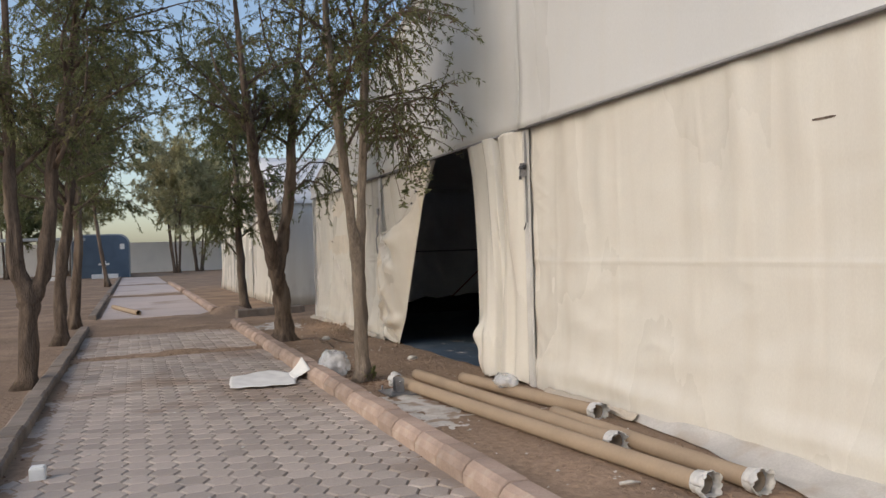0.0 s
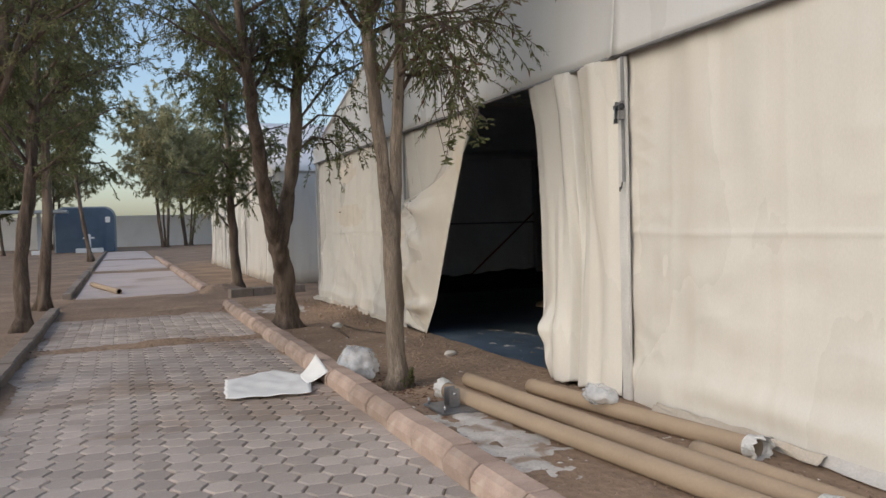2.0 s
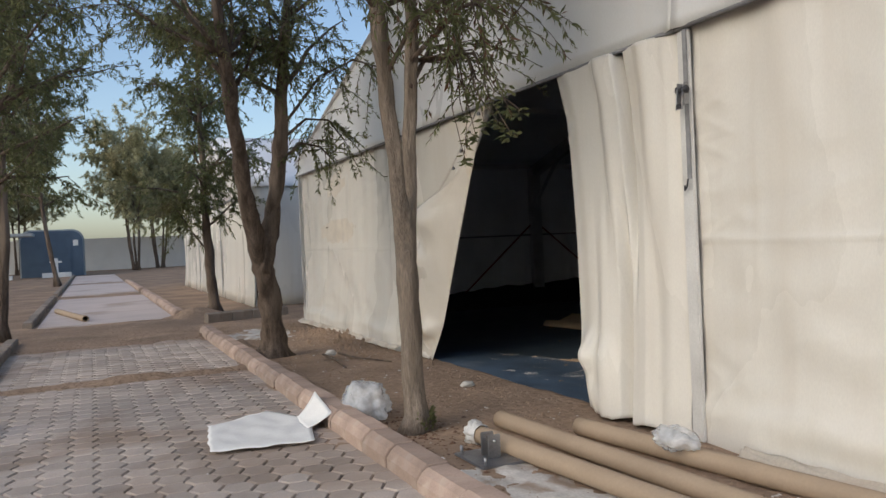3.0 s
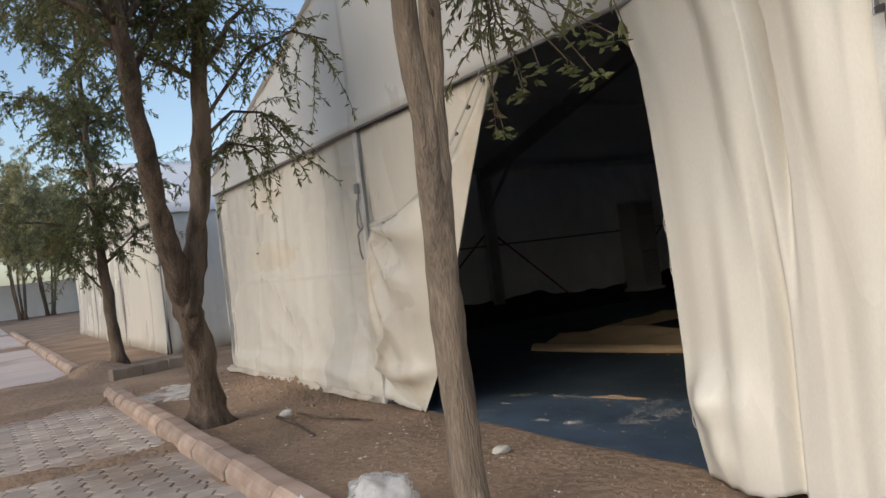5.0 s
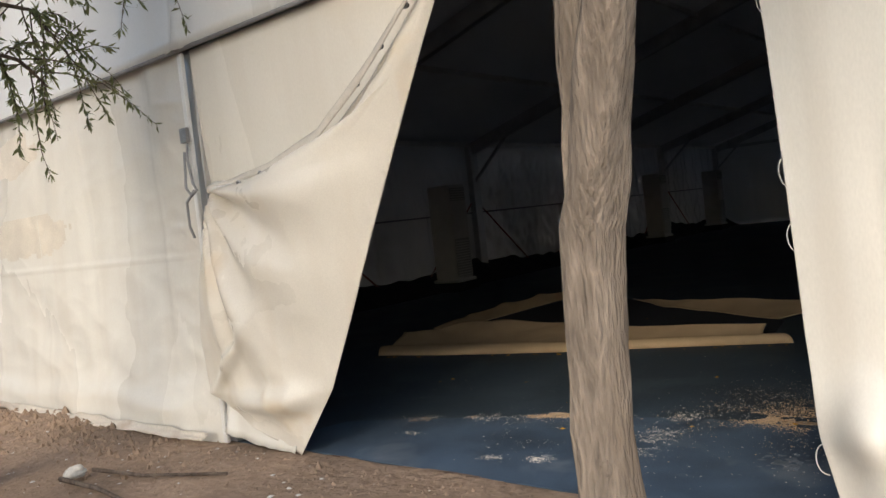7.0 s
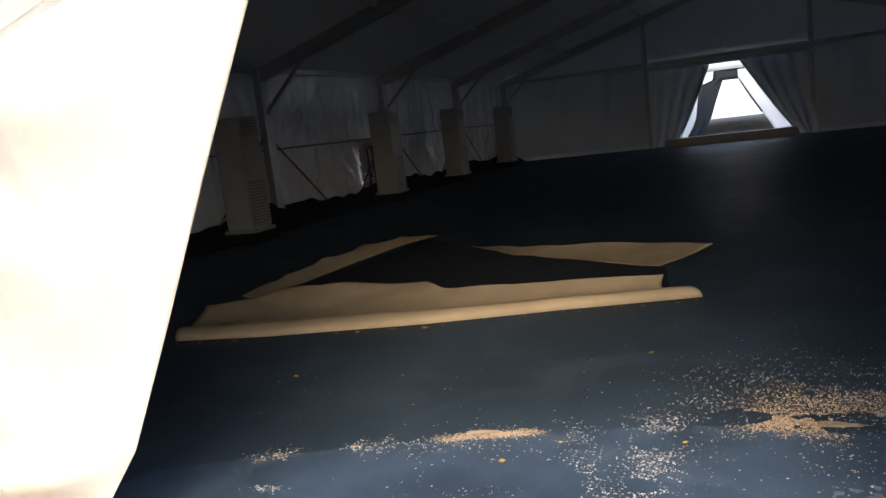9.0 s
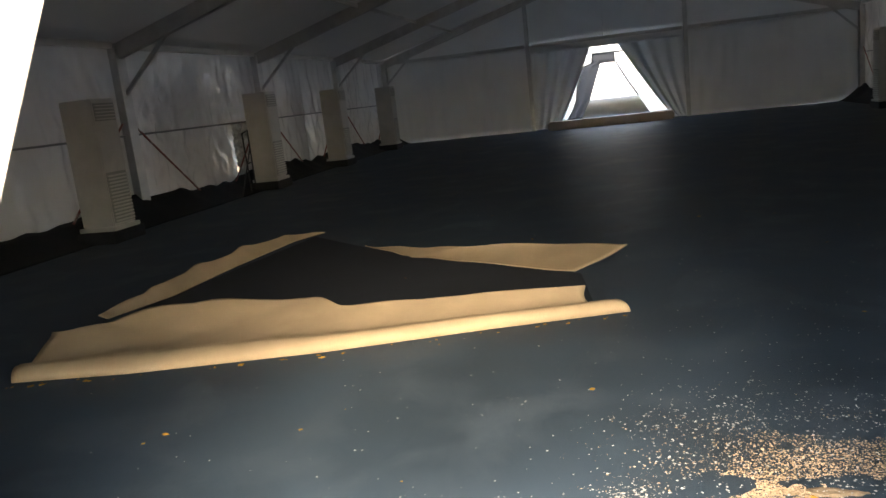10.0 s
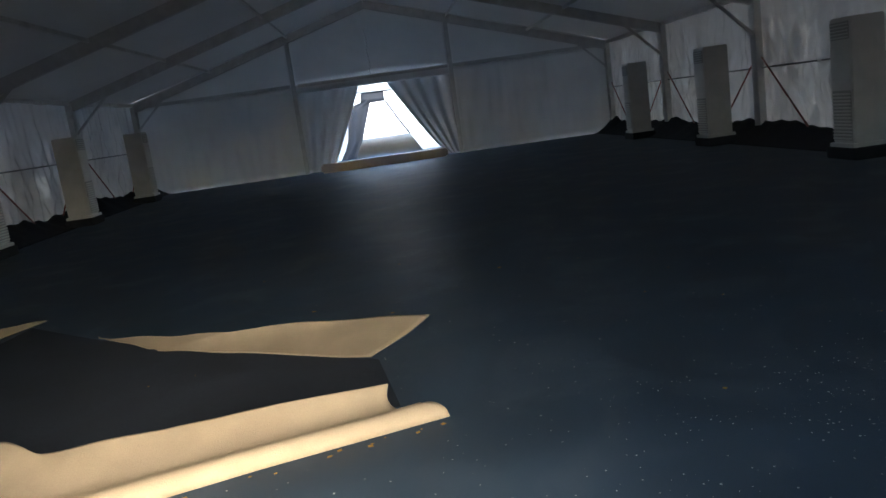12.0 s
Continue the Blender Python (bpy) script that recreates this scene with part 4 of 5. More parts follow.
R = 0.06
card_tube((-1.27, 0.70, R + 0.01), (-0.86, -3.57, R + 0.01), "long brown cardboard tube with plastic-wrapped ends on the earth", caps=(True, True), seed=1)
card_tube((-0.93, 1.0, R + 0.005), (-0.735, -2.52, R + 0.005), "brown cardboard tube with torn plastic end beside other tubes", seed=2)
card_tube((-0.63, -1.5, R + 0.005), (-0.57, -3.67, R + 0.01), "brown cardboard tube lying against other tubes, plastic at its end", seed=3)
card_tube((-0.58, 0.52, R), (-0.29, -1.62, R), "brown cardboard tube on earth close to the tent wall", seed=4)
card_tube((-4.39, 17.24, 0.08), (-3.73, 13.9, 0.08), "pale cardboard tube lying across the concrete path", r=0.065, caps=(False, False), seed=5)


def crumple(name, at, size, material, label, category, seed, flat=0.7, fine=4, rough=1.0):
    bm = bmesh.new()
    bmesh.ops.create_icosphere(bm, subdivisions=fine, radius=1)
    for v in bm.verts:
        p = v.co.copy()
        w = 1 + 0.28 * nz(p.x * 1.7 + seed, p.y * 1.7, p.z * 1.7) + 0.16 * rough * abs(nz(p.x * 4, p.y * 4 + seed, p.z * 4)) - 0.1 * rough * abs(nz(p.x * 9 + seed, p.y * 9, p.z * 9))
        v.co = Vector((p.x * size[0] * w, p.y * size[1] * w, max(p.z, -flat) * size[2] * w + size[2] * flat))
        v.co += Vector(at)
    return tagged(part(name, bm, material, smooth=rough < 2), label, category)


M_BAG = mat("clear_bag", (0.78, 0.81, 0.85), 0.07, var=0.2, scale=9, fine=30, bump=0.2, spec=1.0, crease=1.0, crease_scale=14)
M_BAG.node_tree.nodes["Principled BSDF"].inputs["Alpha"].default_value = 0.42
crumple("plastic_bag", (-1.66, 1.86, 0.0), (0.17, 0.22, 0.18), M_BAG, "crumpled clear plastic bag against the tree foot", "plastic bag", 2, fine=4, rough=1.9)
crumple("plastic_scrap", (-0.50, -0.35, 0.10), (0.10, 0.15, 0.07), M_BAG, "torn clear plastic scrap draped over a tube", "plastic scrap", 5, fine=4, rough=1.9)
tagged(boxed("block", (-4.52, -1.32, -0.01), (-4.42, -1.22, 0.085), M_PAPER, bevel=0.01), "small white chipped block standing beside the kerb", "block")
crumple("stone", (-0.42, 2.55, 0.0), (0.07, 0.045, 0.03), M_LITTER, "small pale stone before the tent entrance", "stone", 9)

# paper sheet, with a torn strip that curls up over the kerb
PA = [(-2.91, 1.44), (-2.22, 1.33)]
paper = thing("paper_sheet", (-2.5, 2, 0), "torn white paper sheet lying flat on the pavers", "paper")


def paper_fn(u, v):
    a, b = along(PA, u), along([(-2.82, 2.26), (-2.6, 2.34), (-2.30, 2.54), (-2.08, 1.98)], u)
    x, y = lerp(a[0], b[0], v), lerp(a[1], b[1], v)
    x += 0.03 * nz(v * 5, 3) * (u < 0.05)
    return (x, y, 0.022 + 0.02 * nz(x * 3, y * 3) ** 2 + 0.012 * nz(x * 8, y * 5) + 0.006)


sheet("sheet_flat", paper_fn, 24, 16, M_PAPER, paper, thick=0.002)


def curl(u, v):
    a = 1.5 * v
    x, y = lerp(-2.17, -1.97, v), lerp(1.72, 2.1, u) + 0.12 * v
    return (x, y - 0.1 * v * (1 - u), 0.03 + 0.17 * v ** 1.5 * (0.5 + 0.5 * u))


sheet("curled_corner", curl, 8, 8, M_PAPER, paper, "upturned torn corner", thick=0.002)

plate = thing("anchor_plate", (-1.38, 0.32, 0), "galvanised steel anchor plate with two upright lugs", "anchor plate")
boxed("base", (-1.54, 0.12, 0.012), (-1.22, 0.52, 0.026), M_STEEL, plate)
for y in (0.27, 0.36):
    boxed("lug", (-1.42, y, 0.026), (-1.33, y + 0.014, 0.17), M_STEEL, plate)
tube("pin", [(-1.375, 0.25, 0.13), (-1.375, 0.40, 0.13)], 0.012, M_STEEL, plate)
for x, y in ((-1.5, 0.16), (-1.26, 0.16), (-1.5, 0.48), (-1.26, 0.48)):
    tube("bolt", [(x, y, 0.02), (x, y, 0.075)], 0.011, M_STEEL, plate, seg=8)


def patch(name, cx, cy, rx, ry, material, label, seed, h=0.012, z=0.0, dens=60):
    """A low ragged layer, thinning to nothing at its rim."""
    n = dens
    verts, faces, idx = [], [], {}
    for j in range(n + 1):
        for i in range(n + 1):
            u, w = 2 * i / n - 1, 2 * j / n - 1
            x, y = cx + u * rx, cy + w * ry
            k = 1 - math.hypot(u, w) + 0.55 * nz(x * 3.1, y * 3.1, seed) + 0.4 * nz(x * 9, y * 9, seed)
            zz = z + (ground_z(x, y) if x < 0.03 else 0) - 0.008 + h * 2.2 * max(-0.3, min(0.8, k)) + 0.003 * nz(x * 30, y * 30, seed)
            verts.append((x, y, zz))
            idx[i, j] = k
    for j in range(n):
        for i in range(n):
            if max(idx[i, j], idx[i + 1, j], idx[i, j + 1], idx[i + 1, j + 1]) > 0:
                a = j * (n + 1) + i
                faces.append((a, a + 1, a + n + 2, a + n + 1))
    return tagged(raw(name, verts, faces, material), label, name.replace("_", " "), kind="stuff")


patch("mortar_patch", -1.42, -0.4, 0.36, 1.05, M_CONC, "broken pale concrete patch in the earth", 4)
patch("earth_patch", -3.3, 5.2, 1.35, 0.3, M_SAND, "band of loose brown earth across the pavers", 6, h=0.016)
patch("earth_patch", -2.28, 1.2, 0.34, 1.5, M_SAND, "loose brown earth along the kerb", 7, h=0.010)
patch("earth_patch", -4.5, -0.5, 0.3, 2.6, M_SAND, "loose brown earth along the kerb", 9, h=0.012)
patch("mortar_patch", -1.2, 8.6, 0.7, 0.9, M_CONC, "broken pale concrete patch in the earth", 5)

# ---- scattered ground litter ----
def specks(name, pts, size, material, label, category, seed, tall=0.4, kind="stuff"):
    """Many small angular chips as one mesh."""
    rs = np.random.RandomState(seed)
    V, F = [], []
    for x, y, z in pts:
        s = size * (0.4 + 1.2 * rs.rand() ** 2)
        a, e = rs.rand() * 6.283, 0.45 + 0.55 * rs.rand()
        c, q = math.cos(a) * s, math.sin(a) * s
        o = len(V)
        V += [(x + c, y + q, z), (x - q * e, y + c * e, z), (x - c * 0.8, y - q * 0.8, z), (x + q * e, y - c * e, z), (x + c * 0.1, y + q * 0.1, z + s * tall * (0.5 + rs.rand()))]
        F += [(o, o + 1, o + 4), (o + 1, o + 2, o + 4), (o + 2, o + 3, o + 4), (o + 3, o, o + 4)]
    return tagged(raw(name, V, F, material, smooth=False), label, category, kind=kind)


rs = np.random.RandomState(21)
P = [(x, y, ground_z(x, y)) for x, y in zip(rs.uniform(-1.75, -0.08, 10000), rs.uniform(-6, 12, 10000))]
specks("gravel", P, 0.010, M_SAND, "small brown clods and gravel on the earth", "gravel", 1, 0.8)
P = [(x, y, ground_z(x, y)) for x, y in zip(rs.uniform(-1.75, -0.1, 420), rs.uniform(-5, 9, 420))] + [(x, y, 0.004) for x, y in zip(rs.uniform(-4.6, -2.0, 70), rs.uniform(-5, 9, 70))]
specks("pale_chips", P, 0.016, M_LITTER, "pale chips and paper bits on the ground", "litter", 2, 0.3)
P = [(x, y, ground_z(x, y)) for x, y in zip(np.r_[rs.normal(-1.5, 0.2, 260), rs.normal(-2.12, 0.08, 420), rs.normal(-4.6, 0.12, 300)], np.r_[rs.normal(1.2, 0.5, 260), rs.uniform(-5, 9, 420), rs.uniform(-5, 9, 300)])]
specks("leaf_litter", P, 0.022, M_LEAF_D, "dry brown leaf litter along the kerbs", "leaf litter", 3, 0.4)
P = [(x, y, ground_z(x, y)) for x, y in zip(rs.uniform(-14, -4.9, 1500), rs.uniform(-4, 30, 1500))]
specks("clods", P, 0.02, M_SAND, "clods of earth under the trees", "earth", 4, 0.7)
P = [(x, y, ground_z(x, y) - 0.01) for x, y in zip(rs.normal(-0.38, 0.2, 1300), rs.normal(7.0, 1.1, 1300))]
specks("rubble", P, 0.03, M_SAND, "dug-up earth clods along the tent foot", "earth", 5, 0.9)


def twig(pts, r, seed):
    p = [Vector(q) for q in pts]
    t = tube("twig", p, [r * (1 - 0.5 * i / len(p)) for i in range(len(p))], M_BARK, seg=6, wob=0.3)
    return tagged(t, "dry brown stick lying on bare earth", "stick")


twig([(-1.03, 5.3, 0.045), (-1.0, 4.9, 0.03), (-1.06, 4.3, 0.02)], 0.016, 1)
twig([(-0.85, 5.25, 0.05), (-0.75, 4.85, 0.03), (-0.5, 4.35, 0.02)], 0.014, 2)
crumple("stone", (-0.93, 5.32, 0.02), (0.07, 0.05, 0.04), M_LITTER, "grey stone beside dry sticks", "stone", 12)

# ---- fittings of the front wall ----
def ratchet(y, zt, zb, seed):
    s = thing("ratchet_strap", (-0.075, y, zt), "grey webbing strap with a steel ratchet hanging on the tent pole", "strap")
    boxed("strap_band", (-0.062, y - 0.018, zb), (-0.058, y + 0.018, zt), M_STRAP, s, bevel=0)
    for e in (-1, 1):
        boxed("side_plate", (-0.108, y + e * 0.030 - 0.002, zt - 0.17), (-0.066, y + e * 0.030 + 0.002, zt - 0.03), M_STEEL, s, bevel=0.001)
    boxed("back_plate", (-0.070, y - 0.026, zt - 0.17), (-0.064, y + 0.026, zt - 0.03), M_STEEL, s, bevel=0.001)
    tube("spool", [(-0.094, y - 0.042, zt - 0.075), (-0.094, y + 0.042, zt - 0.075)], 0.017, M_DARK, s, seg=12)
    for e in (-1, 1):
        tube("cog", [(-0.094, y + e * 0.034, zt - 0.075), (-0.094, y + e * 0.040, zt - 0.075)], 0.027, M_DARK, s, seg=9)
    tube("handle_frame", [(-0.112, y - 0.024, zt - 0.07), (-0.124, y - 0.026, zt - 0.20), (-0.124, y + 0.026, zt - 0.20), (-0.112, y + 0.024, zt - 0.07)], 0.006, M_STEEL, s, seg=6)
    boxed("handle_grip", (-0.130, y - 0.022, zt - 0.20), (-0.118, y + 0.022, zt - 0.165), M_DARK, s, bevel=0.004)
    boxed("upper_band", (-0.062, y - 0.018, zt), (-0.058, y + 0.018, 2.66), M_STRAP, s, bevel=0)
    tube("hook", [(-0.075, y, zb), (-0.085, y, zb - 0.05), (-0.085, y + 0.02, zb - 0.07), (-0.075, y + 0.03, zb - 0.04)], 0.006, M_DARK, s, seg=6)
    return s


ratchet(-0.085, 2.345, 1.70, 1)
strap = thing("tie_strap", (-0.1, 4.95, 1.75), "grey webbing strap knotted round the tied-back flap", "strap")
tube("loop", [(-0.06, 5.0, 2.1), (-0.09, 4.98, 1.95), (-0.11, 4.92, 1.78), (-0.12, 4.87, 1.73), (-0.11, 4.95, 1.70), (-0.10, 5.02, 1.76), (-0.08, 5.02, 2.0)], 0.010, M_STRAP, strap, seg=6)
tube("tail", [(-0.12, 4.90, 1.73), (-0.12, 5.0, 1.66), (-0.10, 5.03, 1.5), (-0.10, 4.99, 1.42)], 0.010, M_STRAP, strap, seg=6)
boxed("buckle", (-0.09, 4.96, 2.06), (-0.06, 5.04, 2.16), M_STEEL, strap, bevel=0.004)
for i, q in enumerate(((2.732, 2.597), (2.95, 2.449), (3.151, 2.288), (3.353, 2.131), (3.678, 1.839), (3.922, 1.783), (4.134, 1.747), (4.352, 1.715))):
    ex = -0.08 if i < 4 else -0.166
    tube("eyelet", [(ex - 0.006, q[0] + 0.016 * math.cos(a), q[1] + 0.016 * math.sin(a)) for a in [0.524 * k for k in range(13)]], 0.0055, M_STEEL, gable, "worn metal eyelet ring", seg=6)
    tube("eyelet_hole", [(ex - 0.001, q[0], q[1]), (ex + 0.012, q[0], q[1])], 0.013, M_DARK, gable, "dark eyelet hole", seg=10)
for z in (2.1, 1.45, 1.2, 0.35):
    y = 1.20 + 0.035 * z
    tube("lacing_loop", [(0.0, y - 0.01 + 0.045 * math.sin(a) ** 0.8, z - 0.05 + 0.06 * math.cos(a)) for a in [0.01 + 0.26 * k for k in range(13)]], 0.0028, M_PLASTIC, gable, "white lacing loop", seg=5)


def skirt_cloth(y0, y1, wide, seed):
    def fn(u, v):
        y = lerp(y0, y1, u)
        x = -0.09 - wide * v * (0.7 + 0.8 * nz(y * 1.6, seed)) - 0.02
        return (x, y, max(0.012, 0.05 * (1 - v) + 0.035 * nz(y * 4, v * 3, seed) + 0.03))
    return fn


sheet("ground_flap", skirt_cloth(-1.95, -0.5, 0.10, 3), 90, 6, M_SOILED, gable, "crumpled cloth edge lying on the earth", thick=0.003)
def wide_skirt(u, v):
    y = lerp(-5.1, -1.9, u)
    w = 0.06 + 0.55 * (1 - u) ** 1.3 * (0.85 + 0.5 * nz(y * 1.1, 4))
    x = -0.07 - w * v
    return (x, y, max(0.014, ground_z(x, y) + 0.012 + 0.09 * (1 - v) ** 3 + 0.05 * abs(nz(y * 2.4 + x * 2, x * 4, 8)) * math.sin(math.pi * min(1, 0.15 + v * 0.85))))


sheet("ground_flap", wide_skirt, 90, 24, M_SKIRT, gable, "wide slack cloth skirt spread on the earth", thick=0.003)
sheet("ground_flap", skirt_cloth(5.1, 9.95, 0.10, 6), 90, 6, M_SOILED, gable, "crumpled cloth edge lying on the earth", thick=0.003)

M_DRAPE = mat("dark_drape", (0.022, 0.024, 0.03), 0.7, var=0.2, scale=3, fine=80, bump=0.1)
M_SMUDGE = mat("smudged_cloth", (0.65, 0.595, 0.51), 0.42, var=0.12, scale=3, fine=60, bump=0.05)


def smudge(name, cy, cz, ry, rz, x, seed, material, label):
    """A ragged stain or patch on the front cloth, a hair proud of it."""
    n, verts, faces, kk = 40, [], [], {}
    fn = flat_bay(-5.14, -0.06, x=0.008, seed=1) if cy < 0 else flat_bay(5.03, 10.04, seed=2)
    y0, y1 = (-5.14, -0.06) if cy < 0 else (5.03, 10.04)
    for j in range(n + 1):
        for i in range(n + 1):
            u, w = 2 * i / n - 1, 2 * j / n - 1
            y, z = cy + u * ry, cz + w * rz
            kk[i, j] = 1 - math.hypot(u, w) + 0.5 * nz(y * 5, z * 7, seed)
            p = fn((y - y0) / (y1 - y0), (z + 0.02) / (SEAM + 0.06))
            verts.append((p[0] - 0.005 + x, y, z))
    for j in range(n):
        for i in range(n):
            if kk[i, j] > 0:
                a = j * (n + 1) + i
                faces.append((a, a + n + 1, a + n + 2, a + 1))
    return raw(name, verts, faces, material, gable, label)


smudge("stain", 7.8, 1.60, 0.95, 0.19, 0, 1, M_SMUDGE, "faded brown smudge")
smudge("stain", 7.9, 2.35, 0.5, 0.2, 0, 2, M_SMUDGE, "faded brown smudge")
smudge("tear", -3.70, 2.165, 0.085, 0.008, 0, 3, M_BARK, "dark torn slit")
smudge("tear", 8.38, 1.68, 0.08, 0.012, -0.002, 4, M_BARK, "dark torn slit")

# ---- inside: side fittings ----
def black_skirt(y, s, seed):
    """Black floor sheet turned up along the side wall, its upper edge uneven."""
    def fn(u, v):
        x = 25 * u
        ph = (x % 5.0) / 5.0
        top = 0.26 + 0.30 * abs(ph - 0.5) * 2 * (0.6 + 0.5 * nz(x * 0.9, seed)) + 0.10 * nz(x * 2.1, seed + 2)
        return (x, y - s * (0.10 + 0.65 * (1 - v)) , 0.006 + max(0.02, top) * v ** 1.5)
    return fn


for y, s in ((Y1, 1), (Y0, -1)):
    tagged(sheet("floor_skirt", black_skirt(y, s, 3 + s), 200, 8, M_BLACK, thick=0.003), "black floor sheet turned up along the tent side", "floor sheet", kind="structure")

for y, s in ((Y1 - 0.1, -1), (Y0 + 0.1, 1)):
    for i in range(5):
        x0, x1 = 5 * i + 0.12, 5 * i + 4.88
        q = thing("wall_brace", (x0, y, 0), "thin painted diagonal brace rods and shadow bar in a tent bay", "brace", "braces of the side walls")
        tube("rod", [(x0, y, 1.62), (x0 + 1.9, y + s * 0.05, 0.06)], 0.017, M_ROD, q, seg=8)
        tube("rod", [(x1, y, 1.62), (x1 - 1.9, y + s * 0.05, 0.06)], 0.017, M_ROD, q, seg=8)
        # Grey bar drawn for a shadow line across the side cloth.
        tube("rail", [(x0, y, 1.42), (x1, y, 1.42)], 0.016, M_STRAP, q, seg=8)


def cooler(x, y, s, seed):
    """A tall floor-standing air conditioner; its front faces the middle of the tent."""
    c = thing("air_conditioner", (x, y, 0), "tall white floor-standing air conditioner beside a tent post", "air conditioner", "air conditioners along the walls")
    f, up = y + s * 0.25, 0.17
    boxed("plinth", (x - 0.36, y - 0.3, 0.0), (x + 0.36, y + 0.3, up), M_BLACK, c, "black plinth under the unit", bevel=0.01)
    boxed("body", (x - 0.25, y - 0.25, up + 0.06), (x + 0.25, y + 0.25, up + 1.80), M_APPL, c, bevel=0.014)
    boxed("base", (x - 0.29, y - 0.29, up), (x + 0.29, y + 0.29, up + 0.058), M_APPL, c, bevel=0.008)
    lo, hi = sorted((f + s * 0.002, f + s * 0.012))
    boxed("front_panel", (x - 0.23, lo, up + 0.86), (x + 0.23, hi, up + 1.44), M_APPL, c, bevel=0.003)
    outlet = boxed("air_outlet", (x - 0.22, lo, up + 1.50), (x + 0.22, hi, up + 1.74), M_VENT, c, bevel=0.003)
    for k in range(5):
        lo, hi = sorted((f + s * 0.013, f + s * 0.03))
        boxed("vane", (x - 0.21, lo, up + 1.52 + 0.045 * k), (x + 0.21, hi, up + 1.535 + 0.045 * k), M_APPL, outlet, bevel=0)
    lo, hi = sorted((f + s * 0.002, f + s * 0.008))
    grille = boxed("grille", (x - 0.22, lo, up + 0.10), (x + 0.22, hi, up + 0.80), M_VENT, c, bevel=0.002)
    for k in range(14):
        lo, hi = sorted((f + s * 0.009, f + s * 0.028))
        boxed("louvre", (x - 0.215, lo, up + 0.115 + 0.048 * k), (x + 0.215, hi, up + 0.137 + 0.048 * k), M_APPL, grille, bevel=0)
    tube("drain_hose", [(x + 0.29, y - s * 0.22, up + 0.3), (x + 0.42, y - s * 0.28, up + 0.22), (x + 0.5, y - s * 0.33, up + 0.05), (x + 0.62, y - s * 0.34, 0.03)], 0.014, M_VENT, c, seg=8)
    return c


for x in (8.2, 13.55, 17.8, 22.5):
    cooler(x, 9.35, -1, 1)
for x in (5.9, 10.65, 15.5, 20.25):
    cooler(x, -4.35, 1, 2)

# White bits stand in for daylight leaking through the lacing slit.
cord = thing("lacing_leaks", (24.8, 2.5, 3.5), "white bits for daylight leaking through the lacing above the doorway", "cord")
for k in range(14):
    z = 2.85 + 0.1 * k
    tube("lacing", [(24.92, 2.55 + 0.02 * math.sin(k * 2.1), z), (24.9, 2.55 + 0.03 * math.cos(k), z + 0.06)], 0.022, M_WHITE, cord, seg=6)
rack = thing("folding_rack", (13.1, 9.5, 0), "thin dark metal folding rack leaning by the tent side", "rack")
for a, b in (((13.2, 9.55, 0.02), (13.3, 9.6, 1.25)), ((12.9, 9.5, 0.02), (12.95, 9.55, 1.2)), ((13.3, 9.6, 1.25), (12.95, 9.55, 1.2)), ((12.3, 9.4, 0.02), (13.2, 9.55, 0.9)), ((12.92, 9.52, 0.6), (13.25, 9.57, 0.6))):
    tube("bar", [a, b], 0.014, M_DARK, rack, seg=6)

# ---- inside: lifted carpet ----
lift = thing("carpet_flap", (3.8, 4, 0), "carpet strip folded back to show its tan woven backing", "carpet")
FRONT = [(2.67, 6.13), (2.78, 5.34), (3.06, 4.16), (3.40, 3.15), (3.66, 2.26)]
BACK = [(3.35, 6.35), (3.71, 5.8), (3.90, 5.2), (3.93, 4.55), (3.70, 4.25), (3.80, 3.67), (3.90, 3.1), (3.95, 2.55)]


def flap_fn(u, v):
    a, b = along(FRONT, u), along(BACK, u)
    x, y = lerp(a[0], b[0], v), lerp(a[1], b[1], v)
    lip = 0.075 * math.sqrt(max(0, 1 - ((v - 0.13) / 0.13) ** 2)) if v < 0.26 else 0
    back = 0.10 * max(0, (v - 0.34) / 0.66) ** 1.4
    wave = 0.05 * max(0, nz(x * 1.7, y * 1.2, 5)) * v * (1 - u) * 2
    wave += 0.07 * abs(nz(x * 2.4 + y * 0.8, y * 1.9, 3)) * (1 - u) * v + 0.025 * math.exp(-((u - 0.47) / 0.08) ** 2) * v * v
    cut = 0.12 * math.sin(math.pi * v) * (u - 0.93) / 0.07 if u > 0.93 else 0
    return (x, y + cut, 0.006 + lip + back + wave + 0.012 * (v > 0.2))


sheet("rolled_edge", lambda u, v: flap_fn(u, 0.26 * v), 80, 16, M_BACKING, lift, thick=0.006)
sheet("turned_backing", lambda u, v: flap_fn(u, 0.26 + 0.74 * v), 80, 30, M_BACKING, lift, thick=0.006)


def under(fn):
    """The pile side of a turned carpet, just below its backing."""
    def low(u, v):
        p = fn(u, 0.3 + 0.7 * v)
        return (p[0] + 0.004, p[1], max(0.004, p[2] - 0.008))
    return low


sheet("pile_side", under(flap_fn), 60, 12, M_CARPET, lift, "dark blue pile side", thick=0.003)
lift2 = thing("carpet_flap", (5.7, 3, 0), "triangular carpet flap turned over with tan backing up", "carpet")


def tri_fn(u, v):
    top = along([(6.45, 4.98), (5.65, 3.74), (5.42, 2.89), (5.22, 2.25)], u)
    low = along([(6.5, 5.0), (5.77, 4.3), (5.33, 3.58), (4.77, 2.67)], u)
    x, y = lerp(low[0], top[0], v), lerp(low[1], top[1], v)
    return (x, y, 0.012 + 0.11 * v ** 1.4 * min(1, u * 2.2) + 0.02 * nz(x * 2, y * 2))


